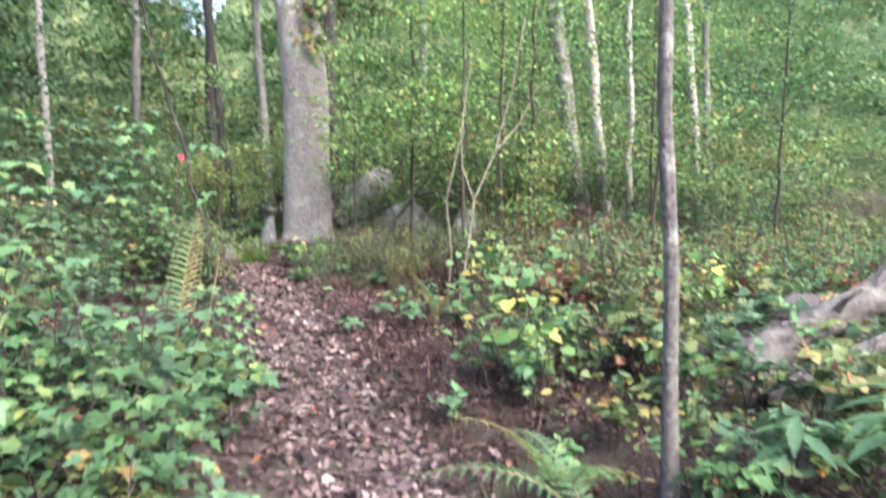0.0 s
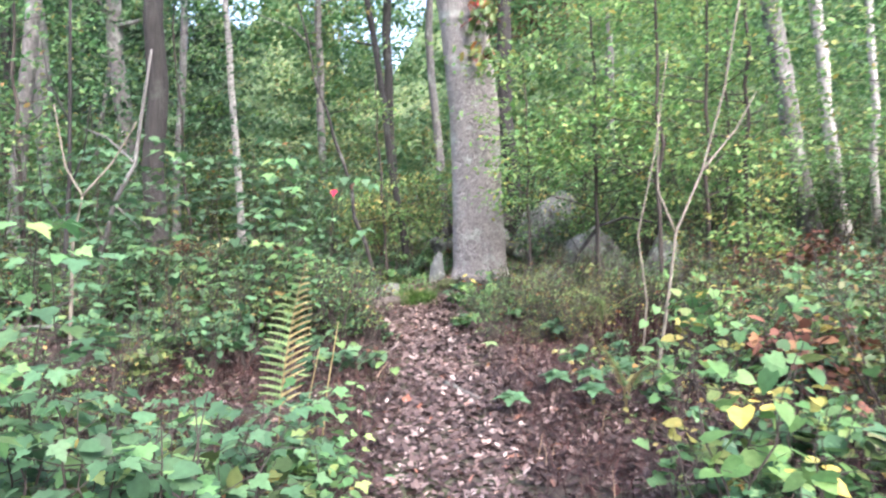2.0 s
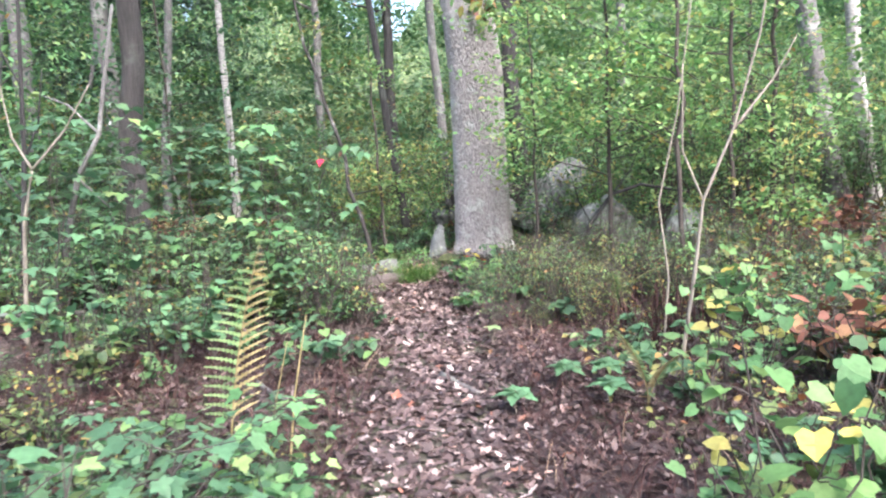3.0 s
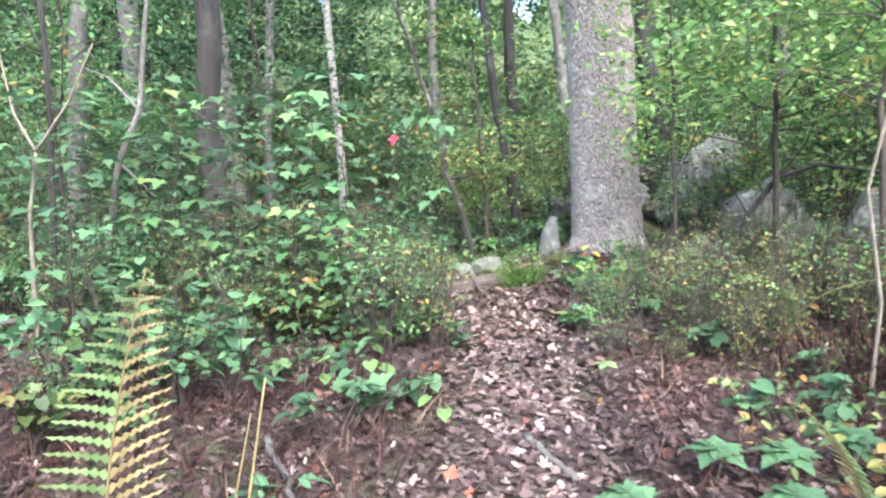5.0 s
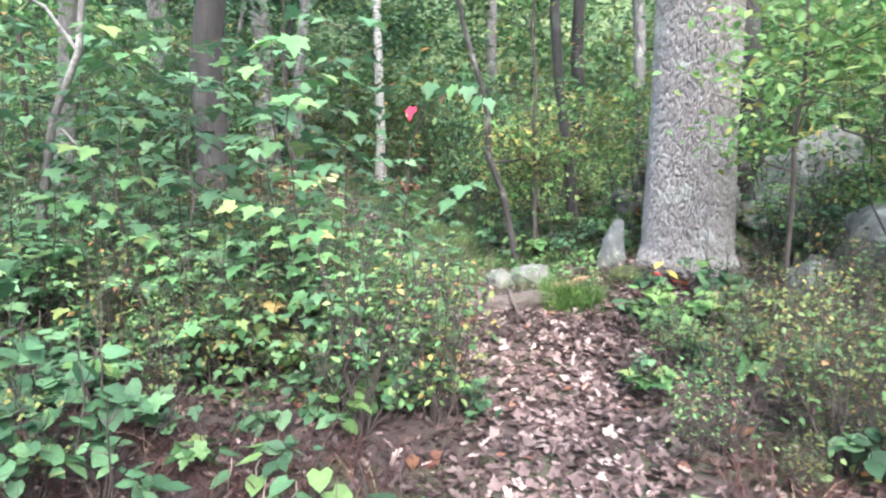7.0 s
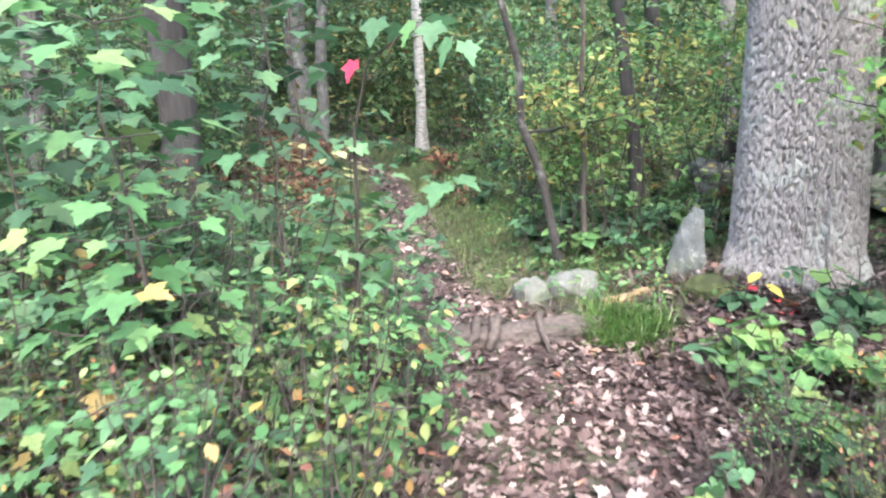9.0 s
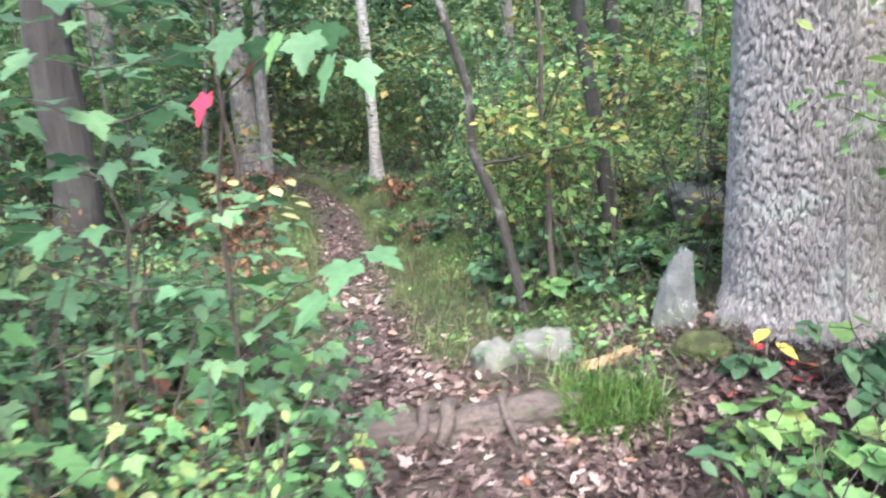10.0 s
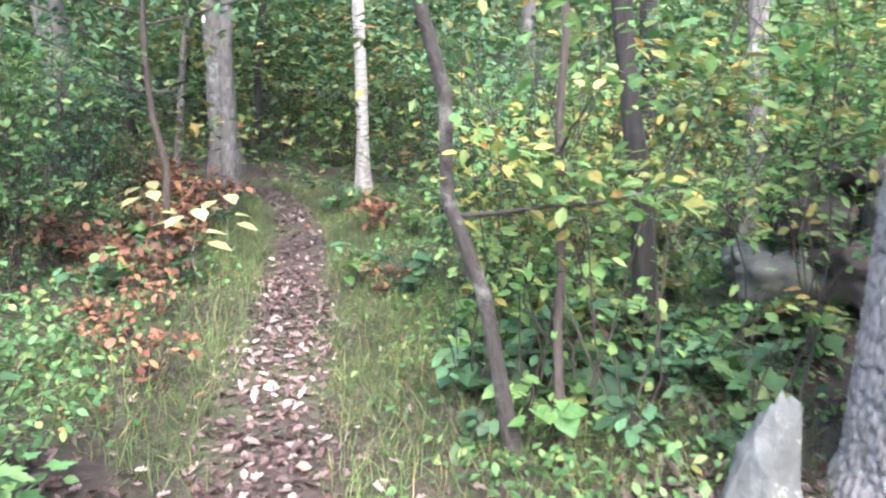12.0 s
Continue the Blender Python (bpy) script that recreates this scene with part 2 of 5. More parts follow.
OAKLEAF = (np.array([(0, 0, 0), (0.10, 0.14, 0.05), (0.24, 0.26, 0.12), (0.11, 0.38, 0.06), (0.30, 0.55, 0.14), (0.13, 0.68, 0.05), (0.16, 0.86, 0.08), (0, 1.0, 0.1), (-0.14, 0.84, 0.06), (-0.12, 0.66, 0.04), (-0.28, 0.52, 0.1), (-0.1, 0.36, 0.03), (-0.22, 0.24, 0.09), (-0.09, 0.12, 0.02), (0, 0.5, 0.0)]), [(k, (k + 1) % 14, 14) for k in range(14)])
CURLED = (np.array([(0, 0, 0.0), (0.24, 0.25, 0.16), (0.33, 0.6, 0.20), (0.04, 1, 0.10), (-0.3, 0.65, 0.12), (-0.27, 0.3, 0.10), (0, 0.5, 0.0)]), OVATE[1])
THIN = (np.array([(-0.011, 0, 0), (0.011, 0, 0), (0.009, 0.5, 0.12), (-0.009, 0.5, 0.12), (0, 1, 0.04)]), [(0, 1, 2, 3), (3, 2, 4)])
LONG = (np.array([(0, 0, 0), (0.1, 0.2, 0.04), (0.14, 0.55, 0.03), (0, 1, -0.14), (-0.14, 0.55, 0.03), (-0.1, 0.2, 0.04), (0, 0.5, 0.0)]), OVATE[1])
TUFT = (np.array([(-0.014, 0, 0), (0.014, 0, 0), (0.012, 0.45, 0.2), (-0.012, 0.45, 0.2), (0.008, 0.8, 0.16), (-0.008, 0.8, 0.16), (0, 1, 0.0)]), [(0, 1, 2, 3), (3, 2, 4, 5), (5, 4, 6)])
BLADE = (np.array([(-0.012, 0, 0), (0.012, 0, 0), (0.011, 0.5, 0.16), (-0.011, 0.5, 0.16), (0, 1, 0.1)]), [(0, 1, 2, 3), (3, 2, 4)])


def turns(yaw, pitch, roll):
    """Rotation matrices that tilt a leaf (roll about y, pitch about x) and then turn it by yaw."""
    cy, sy, cp, sp, cr, sr = np.cos(yaw), np.sin(yaw), np.cos(pitch), np.sin(pitch), np.cos(roll), np.sin(roll)
    z, o = np.zeros_like(yaw), np.ones_like(yaw)
    rz = np.stack([cy, -sy, z, sy, cy, z, z, z, o], -1).reshape(-1, 3, 3)
    rx = np.stack([o, z, z, z, cp, -sp, z, sp, cp], -1).reshape(-1, 3, 3)
    ry = np.stack([cr, z, sr, z, o, z, -sr, z, cr], -1).reshape(-1, 3, 3)
    return rz @ rx @ ry


def scatter(shape, places, sizes, rot):
    base, faces = shape
    n, k = len(places), len(base)
    verts = np.einsum("nij,kj->nki", rot, base) * np.asarray(sizes)[:, None, None] + np.asarray(places)[:, None, :]
    verts = verts.reshape(-1, 3)
    out = []
    for f in faces:
        out.append(np.asarray(f)[None, :] + (np.arange(n) * k)[:, None])
    return verts, [tuple(r) for a in out for r in a.tolist()]


def leaf_cloud(shape, places, size, spread=0.35, droop=-0.25, flat=0.45):
    n = len(places)
    return scatter(shape, places, size * rng.uniform(1 - spread, 1 + spread, n), turns(rng.uniform(0, 6.283, n), rng.normal(droop, flat, n), rng.normal(0, flat, n)))


# ---- ground ----
TRAIL = np.array([(0.9, -6), (1.15, 3.0), (1.15, 4.5), (1.0, 6.4), (0.88, 8.5), (0.78, 9.6), (0.48, 10.6), (0.22, 11.3), (-0.2, 11.75), (-0.85, 12.3), (-1.3, 12.95), (-1.95, 14.1), (-3.2, 16.1), (-3.95, 17.1), (-5.0, 18.2), (-8.0, 19.6), (-14.0, 21.0)])


def trail_gap(x, y):
    """Distance from the middle of the trail."""
    x, y = np.asarray(x, float), np.asarray(y, float)
    best = np.full(x.shape, 1e9)
    for (ax, ay), (bx, by) in zip(TRAIL[:-1], TRAIL[1:]):
        dx, dy = bx - ax, by - ay
        s = np.clip(((x - ax) * dx + (y - ay) * dy) / (dx * dx + dy * dy), 0, 1)
        best = np.minimum(best, np.hypot(x - ax - s * dx, y - ay - s * dy))
    return best


def trail_half(y):
    """Half the trodden width along the path: narrow, wide below the log, narrow again beyond it."""
    return np.interp(y, [0, 3, 9.0, 10.2, 11.3, 12.2, 14, 30], [0.5, 0.36, 0.33, 0.5, 0.52, 0.27, 0.24, 0.24])


def smooth(a, b, v):
    s = np.clip((v - a) / (b - a), 0, 1)
    return s * s * (3 - 2 * s)


def height(x, y):
    x, y = np.asarray(x, float), np.asarray(y, float)
    g = trail_gap(x, y)
    h = 0.07 * smooth(0.3, 0.9, g)
    h = h + 0.03 * np.sin(1.7 * x + 0.8) * np.cos(1.3 * y) * smooth(0.2, 1.0, g) + 0.02 * np.sin(4.1 * x + 2.3 * y) * smooth(0.2, 0.8, g)
    h = h + 0.22 * smooth(0.7, 2.2, x - 0.9) * (1 - smooth(6.0, 8.0, y)) + 0.25 * smooth(2.0, 5.0, x) * smooth(9, 12, y)
    h = h + 0.6 * np.exp(-((x - 1.5) ** 2) / 0.9 - (y - 15.2) ** 2 / 0.7)
    h = h + 0.24 * np.exp(-((x - 1.4) ** 2 + (y - 13.1) ** 2) / 0.8)
    h = h + 0.035 * np.clip(y - 16, 0, 60) * smooth(-1, 6, x) + 0.02 * np.clip(y - 24, 0, 60)
    return h + 0.012 * np.sin(9.3 * x) * np.sin(8.1 * y)


def grid_axis(edges):
    return np.concatenate([np.arange(a, b, s) for a, b, s in edges])


gx = grid_axis([(-600, -60, 60), (-60, -12, 4), (-12, -4, 0.5), (-4, 5, 0.07), (5, 12, 0.5), (12, 60, 4), (60, 601, 60)])
gy = grid_axis([(-600, -60, 60), (-60, -6, 4), (-6, 0, 0.5), (0, 18, 0.07), (18, 30, 0.5), (30, 60, 3), (60, 601, 60)])
xx, yy = np.meshgrid(gx, gy)
zz = height(xx, yy)
zz = np.where(np.hypot(xx, yy) > 80, np.minimum(zz, 2.0), zz)
nx, ny = len(gx), len(gy)
ii = (np.arange(ny - 1)[:, None] * nx + np.arange(nx - 1)[None, :]).ravel()
quads = np.stack([ii, ii + 1, ii + nx + 1, ii + nx], 1)
ground = new("ground", mesh_of("ground", np.stack([xx.ravel(), yy.ravel(), zz.ravel()], 1), quads.tolist(), SOIL, True))
tagged(ground, "dark forest soil with a worn footpath through dry leaves", "ground", kind="structure")


def on_ground(x, y, dz=0.0):
    return (x, y, float(height(x, y)) + dz)


# ---- far woods ----
def backdrop():
    m, nt, p = nodes_of("distant_woods")
    n = noise_of(nt, 0.55, 8, 0.72)
    col = ramp(nt, [(0.32, (0.035, 0.06, 0.035)), (0.48, (0.08, 0.13, 0.06)), (0.6, (0.15, 0.20, 0.09)), (0.72, (0.34, 0.32, 0.16))], n)
    nt.links.new(col, p.inputs["Base Color"])
    p.inputs["Roughness"].default_value = 1.0
    verts, faces, k = [], [], 240
    for i in range(k + 1):
        a = 2 * math.pi * i / k
        top = 20 + 2.0 * math.sin(7 * a) + 2.5 * math.sin(23 * a + 1) + random.uniform(-3.0, 3.0) + 6 * max(0.0, math.sin(a)) - (2 if -12 < math.degrees((a + math.pi) % (2 * math.pi) - math.pi) < -1 else 0)
        for zed in (-2.0, 12.0, top):
            verts.append((62 * math.sin(a), 10 + 62 * math.cos(a), zed))
    for i in range(k):
        for j in (0, 1):
            a = 3 * i + j
            faces.append((a, a + 3, a + 4, a + 1))
    tagged(new("backdrop", mesh_of("backdrop", verts, faces, m)), "distant wooded slope seen between the trunks", "woods", kind="structure")


backdrop()


def open_sky(c):
    """Clumps that leave a break in the canopy over the path's start."""
    side = np.degrees(np.arctan2(c[:, 0] - 0.7, c[:, 1] - 1.7))
    up = np.degrees(np.arctan2(c[:, 2] - 1.5, np.hypot(c[:, 0] - 0.7, c[:, 1] - 1.7)))
    return c[~((side > -9.5) & (side < -4.5) & (up > 15.5))]


def far_leaves():
    """Leaf masses of the woods behind, in clumps at all heights."""
    # The dark masses far left are added to imitate deep shade there.
    groups = [("far_understory", 1000, (-24, 24), (18, 46), (0.1, 3.0), OLIVE, 0.2), ("far_foliage", 1300, (-34, 38), (24, 56), (1.5, 16.0), GREEN, 0.4), ("far_cool_foliage", 620, (-30, 30), (19, 40), (1.0, 9.0), COOL, 0.26), ("hemlock_foliage", 380, (-30, -7), (18, 44), (1.0, 9.5), SHADED_LEAF, 0.3), ("far_autumn_foliage", 40, (2.5, 6.5), (29, 34), (7.0, 10.5), RUST, 0.3), ("far_bright_foliage", 420, (-16, 40), (22, 50), (2.5, 13.0), LIME, 0.3)]
    for name, n, xs, ys, zs, mat, size in groups:
        c = np.stack([rng.uniform(*xs, n), rng.uniform(*ys, n), rng.uniform(*zs, n)], 1)
        c[:, 2] += height(c[:, 0], c[:, 1])
        c = open_sky(c)
        c = c[: int(0.7 * len(c))]
        n = len(c)
        k = 170
        p = np.repeat(c, k, 0) + rng.normal(0, 1, (n * k, 3)) * np.repeat(rng.uniform(0.6, 1.7, (n, 1)), k, 0) * np.array([1.0, 1.0, 0.2])
        p[:, 2] = np.maximum(p[:, 2], height(p[:, 0], p[:, 1]) + 0.05)
        v, f = leaf_cloud(SIMPLE, p, 0.72 * size, flat=0.32)
        tagged(new(name, mesh_of(name, v, f, mat)), "mass of green and yellowing leaves in the woods behind", "foliage", kind="stuff")


far_leaves()


# ---- trees ----
def branches_of(path, radii, seed, count, reach, low=0.3):
    """Limbs that leave a trunk: tubes and their end points."""
    r = random.Random(seed)
    out = []
    for _ in range(count):
        s = r.uniform(low, 0.98) * (len(path) - 1)
        i = min(int(s), len(path) - 2)
        p = Vector(path[i]).lerp(Vector(path[i + 1]), s - i)
        a = r.uniform(0, 6.283)
        ln = reach * r.uniform(0.6, 1.2)
        q = p + Vector((math.cos(a) * ln, math.sin(a) * ln, ln * r.uniform(0.1, 0.7)))
        w = wobbly(p, q, 6, 0.08 * ln, r.random())
        rad = radii[i] * 0.4
        out.append((w, [rad * (1 - 0.8 * k / 5) for k in range(6)]))
    return out


def crown_points(limbs, n, fuzz, each=13):
    """Leaf places in flat sprays along the limbs."""
    pts = []
    for _ in range(max(1, n // each)):
        w, _r = limbs[rng.integers(len(limbs))]
        s = rng.uniform(0.25, 1.0) * (len(w) - 1)
        i = min(int(s), len(w) - 2)
        pts.append(Vector(w[i]).lerp(Vector(w[i + 1]), s - i))
    pts = np.array(pts) + rng.normal(0, 0.75 * fuzz, (len(pts), 3))
    pts = np.repeat(pts, each, 0)
    return pts + rng.normal(0, 1, (len(pts), 3)) * np.array([0.75, 0.75, 0.16]) * fuzz


def tree(name, label, base, via, r0, bark, tall=11.0, limbs=7, leaves=900, leaf=0.10, mat=GREEN, low=0.45, reach=1.6, wob=0.06, seed=1, r1=None):
    bx, by = base
    z0 = float(height(bx, by))
    ob = thing(name, label, "tree", at=Matrix.Translation((bx, by, z0)))
    d = Vector(via) - Vector((bx, by, z0))
    d = d / d.z
    n = 12
    r = random.Random(seed)
    path = []
    for i in range(n):
        zed = -0.1 + (tall + 0.1) * i / (n - 1)
        w = wob * min(1, zed) if zed > 0 else 0
        path.append(Vector((d.x * zed + r.uniform(-w, w), d.y * zed + r.uniform(-w, w), zed)))
    end = r0 * 0.45 if r1 is None else r1
    radii = [r0 + (end - r0) * i / (n - 1) for i in range(n)]
    radii[0] *= 1.25
    fine, fr = [], []
    for i in range(n - 1):
        for k in range(14):
            fine.append(path[i].lerp(path[i + 1], k / 14))
            fr.append(radii[i] + (radii[i + 1] - radii[i]) * k / 14)
    tv, tf = tube(fine, fr, 20)
    off = Vector((seed * 1.7, seed * 0.9, seed * 2.3))
    for i, v in enumerate(tv):
        c, rr = fine[i // 20], fr[i // 20]
        out = (v - c) / rr
        q = Vector((out.x * 2.2, out.y * 2.2, v.z * 1.5))
        tv[i] = c + (v - c) * (1 + 0.11 * noise.noise(q + off) + 0.09 * noise.noise(Vector((out.x * 5, out.y * 5, v.z * 4)) + off) + 0.06 * noise.noise(Vector((out.x * 3, out.y * 3, v.z * 13)) + off) + 0.35 * math.exp(-max(0.0, v.z) / (2.2 * r0)) * (0.5 + 0.5 * math.cos(4 * math.atan2(out.y, out.x) + seed)))
    part("trunk", mesh_of("trunk", tv, tf, bark, True), ob)
    if limbs:
        ls = branches_of(path, radii, seed, limbs, reach, low)
        for w, rr in ls:
            part("limb", mesh_of("limb", *tube(w, rr, 6), bark, True), ob)
        v, f = leaf_cloud(SIMPLE if leaf > 0.12 else OVATE, crown_points(ls, leaves, 0.22 * reach), leaf)
        part("crown", mesh_of("crown", v, f, mat), ob)
    return ob


def oak():
    ax = np.array([(-0.2, 1.43), (0.35, 1.41), (2.7, 1.295), (3.9, 1.13), (5.5, 0.86), (9.0, 0.3)])
    rad = np.array([(-0.2, 0.60), (0.0, 0.52), (0.18, 0.45), (0.4, 0.395), (1.2, 0.37), (2.7, 0.355), (5.5, 0.33), (9.0, 0.28)])
    seg = 520
    zs = np.concatenate([np.linspace(-0.2, 3.2, 400), np.linspace(3.22, 9.0, 180)])
    verts = []
    base = float(height(1.41, 13.0))
    for zed in zs:
        cx, rr = np.interp(zed, ax[:, 0], ax[:, 1]), np.interp(zed, rad[:, 0], rad[:, 1])
        for k in range(seg):
            a = 2 * math.pi * k / seg
            c, d = math.cos(a), math.sin(a)
            # long interlacing plates between deep furrows, cut across by short cracks
            sway = 0.05 * noise.noise(Vector((c * 2.5, d * 2.5, zed * 3.2))) + 0.014 * noise.noise(Vector((c * 16, d * 16, zed * 22)))
            cw, dw = math.cos(a + sway), math.sin(a + sway)
            f = noise.voronoi(Vector((cw * 19, dw * 19, zed * 12 + 0.3 * noise.noise(Vector((c * 9, d * 9, zed * 12))))))[0]
            rough = noise.noise(Vector((c * 34, d * 34, zed * 30))) + 0.6 * noise.noise(Vector((c * 70, d * 70, zed * 60)))
            plate = min(1.0, max(0.0, (f[1] - f[0] - 0.04 + 0.06 * rough) / 0.2))
            lump = noise.noise(Vector((c * 2, d * 2, zed * 0.9)))
            high = noise.noise(Vector((c * 14, d * 14, zed * 7)))
            flare = 0.10 * max(0.0, 0.45 - zed) * (1 + math.cos(5 * a + 0.7))
            q = rr + 0.023 * (plate - 0.8) * (1 + 0.6 * high) + 0.006 * rough + 0.012 * lump + flare
            verts.append((cx - 1.41 + q * c, q * d, zed - base))
    faces = [(i * seg + k, i * seg + (k + 1) % seg, (i + 1) * seg + (k + 1) % seg, (i + 1) * seg + k) for i in range(len(zs) - 1) for k in range(seg)]
    ob = thing("oak_tree", "large old oak with deeply furrowed grey bark beside the path", "tree", at=Matrix.Translation((1.41, 13.0, base)))
    part("trunk", mesh_of("oak_trunk", verts, faces, OAK_BARK, True), ob)
    path = [Vector((-1.1 - 0.2 * i, 0.1 * i, 8.6 - base + 1.1 * i)) for i in range(5)]
    ls = branches_of(path, [0.3] * 5, 4, 10, 3.2, 0.0)
    for w, rr in ls:
        part("limb", mesh_of("limb", *tube(w, rr, 8), OAK_BARK, True), ob)
    v, f = leaf_cloud(OVATE, crown_points(ls, 2600, 0.7), 0.17)
    part("crown", mesh_of("crown", v, f, GREEN), ob)
    # creeper that climbs on the bark
    vine = thing("creeper_vine", "creeper with red and orange autumn leaves on the oak bark", "vine", at=Matrix.Translation((1.36, 12.6, 0.3)))
    run = wobbly((0.2, 0.0, 0.0), (-0.05, 0.08, 4.3), 14, 0.02, 5)
    part("stem", mesh_of("stem", *tube(run, [0.005] * 14, 5), OAK_BARK, True), vine)
    for nm, mat, n, s in (("red_leaves", RED, 14, 0.13), ("green_leaves", OLIVE, 90, 0.14), ("orange_leaves", RUST, 44, 0.13)):
        p = np.stack([rng.normal(0.03, 0.12, n), rng.normal(-0.02, 0.05, n), rng.uniform(2.95, 4.1, n)], 1)
        v, f = leaf_cloud(OVATE, p, s, 0.3, -0.9, 0.4)
        part(nm, mesh_of(nm, v, f, mat), vine)


oak()
TREES = [
    ("dark_tree", "tree with dark rough bark among shrubs", (-3.29, 12.48), (-3.21, 12.48, 2.93), 0.155, DARK_BARK, GREEN),
    ("grey_tree", "smooth grey tree marked with a white blaze", (-6.83, 19.5), (-7.0, 19.5, 3.2), 0.22, GREY_BARK, GREEN),
    ("pole_tree", "slim pale grey tree in the understory", (-4.78, 17.0), (-4.6, 17.0, 3.75), 0.085, GREY_BARK, COOL),
    ("white_birch", "slim white birch beside the path", (-3.97, 18.8), (-4.06, 18.8, 2.67), 0.085, BIRCH_BARK, LIME),
    ("thin_tree", "thin grey tree behind the shrubs", (-2.5, 22.0), (-2.68, 22.0, 4.42), 0.12, GREY_BARK, GREEN),
    ("thin_tree", "dark straight tree far behind the oak", (-0.62, 22.0), (-0.77, 22.0, 4.29), 0.15, DARK_BARK, GREEN),
    ("grey_tree", "grey tree standing among dense shrubs", (-5.68, 13.0), (-5.36, 13.0, 2.76), 0.12, GREY_BARK, GREEN),
    ("grey_tree", "leaning grey tree at the edge of the woods", (-7.3, 17.0), (-7.44, 17.0, 2.65), 0.2, GREY_BARK, GREEN),
    ("thin_tree", "thin dark tree on the rise", (0.24, 14.5), (-0.04, 14.5, 2.05), 0.06, DARK_BARK, OLIVE),
    ("thin_tree", "thin grey tree in the shade", (0.9, 18.0), (0.7, 18.0, 2.36), 0.1, GREY_BARK, GREEN),
    ("thin_tree", "thin grey tree far off", (-8.3, 20.0), (-7.85, 20.0, 2.97), 0.06, GREY_BARK, GREEN),
    ("thin_tree", "thin dark tree far off", (-7.4, 21.0), (-7.22, 21.0, 2.07), 0.07, DARK_BARK, GREEN),
    ("white_birch", "leaning white birch in bright foliage", (8.65, 16.0), (7.6, 16.0, 5.5), 0.13, BIRCH_BARK, LIME),
    ("white_birch", "slim white birch in bright foliage", (9.15, 16.0), (8.6, 16.0, 6.9), 0.08, BIRCH_BARK, LIME),
    ("white_birch", "tall white birch in bright foliage", (11.1, 16.0), (9.9, 16.0, 7.4), 0.11, BIRCH_BARK, LIME),
    ("grey_tree", "leaning grey tree in front of birches", (8.1, 16.2), (6.5, 16.2, 7.2), 0.2, GREY_BARK, GREEN),
    ("dark_tree", "dark tree close behind the oak", (2.25, 16.5), (1.85, 16.5, 6.8), 0.17, DARK_BARK, GREEN),
    ("thin_tree", "thin tree at the back of the woods", (5.2, 21.0), (5.0, 21.0, 6.0), 0.13, GREY_BARK, LIME),
    ("thin_tree", "thin tree at the back of the woods", (13.5, 19.0), (12.9, 19.0, 6.0), 0.12, GREY_BARK, LIME),
    ("thin_tree", "thin tree at the back of the woods", (-11.5, 22.0), (-11.3, 22.0, 6.0), 0.16, DARK_BARK, GREEN),
]
for i, (name, label, base, via, r0, bark, mat) in enumerate(TREES):
    tree(name, label, base, via, r0, bark, tall=10.5, limbs=6, leaves=700, leaf=0.13, mat=mat, seed=20 + i, r1=r0 * 0.6)
# path-side sapling and leaning stems
tree("sapling_tree", "slim dark sapling with flaky bark and lichen spots", (2.27, 3.8), (2.03, 3.8, 2.3), 0.033, bark_material("sapling_bark", (0.03, 0.028, 0.026), (0.17, 0.165, 0.155), 40, 0.7, (0.36, 0.39, 0.35), 0.03), tall=6.5, limbs=4, leaves=300, leaf=0.09, mat=GREEN, low=0.6, wob=0.012, seed=3)
tree("leaning_tree", "leaning dark stem with flaking bark beside the path", (-0.15, 13.08), (-0.61, 13.08, 1.7), 0.034, bark_material("flecked_bark", (0.006, 0.0055, 0.005), (0.045, 0.042, 0.038), 50, 0.6, (0.17, 0.175, 0.16), 0.03), tall=4.2, limbs=9, leaves=420, leaf=0.07, mat=OLIVE, low=0.15, reach=0.8, wob=0.045, seed=5)
tree("leaning_tree", "thin leaning stem with yellow-green leaves", (0.02, 13.2), (-0.12, 13.25, 1.9), 0.022, TWIG, tall=3.2, limbs=8, leaves=300, leaf=0.06, mat=LIME, low=0.2, reach=0.7, wob=0.03, seed=6)


# ---- stones ----
def boulder(name, label, place, size, mat, seed, turn=0.0, rough=0.28, cuts=4, taper=0.0, block=0.0):
    bm = bmesh.new()
    bmesh.ops.create_icosphere(bm, subdivisions=cuts, radius=1.0)
    off = Vector((seed * 3.7, seed * 1.3, seed * 2.1))
    planes = [(Vector((random.Random(seed * 31 + k).uniform(-1, 1), random.Random(seed * 37 + k).uniform(-1, 1), random.Random(seed * 41 + k).uniform(-0.4, 1))).normalized(), random.Random(seed * 43 + k).uniform(0.62, 0.85)) for k in range(9)]
    for v in bm.verts:
        p = v.co.copy()
        p *= (1 / max(abs(p.x), abs(p.y), abs(p.z))) ** block
        for nrm, d in planes:
            over = p.dot(nrm) - d
            if over > 0:
                p -= nrm * over * 0.97
        p *= 1 + rough * 0.5 * noise.noise(p * 1.6 + off) + rough * 0.22 * noise.noise(p * 5 + off) + rough * 0.1 * noise.noise(p * 13 + off)
        w = 1 - taper * (p.z + 1) / 2
        v.co = Vector((p.x * size[0] * w, p.y * size[1] * w, p.z * size[2]))
    me = bpy.data.meshes.new(name)
    bm.to_mesh(me)
    bm.free()
    me.materials.append(mat)
    me.shade_smooth()
    ob = new(name, me)
    ob.matrix_world = pose(*place, 0, 0, turn)
    return tagged(ob, label, "rock")


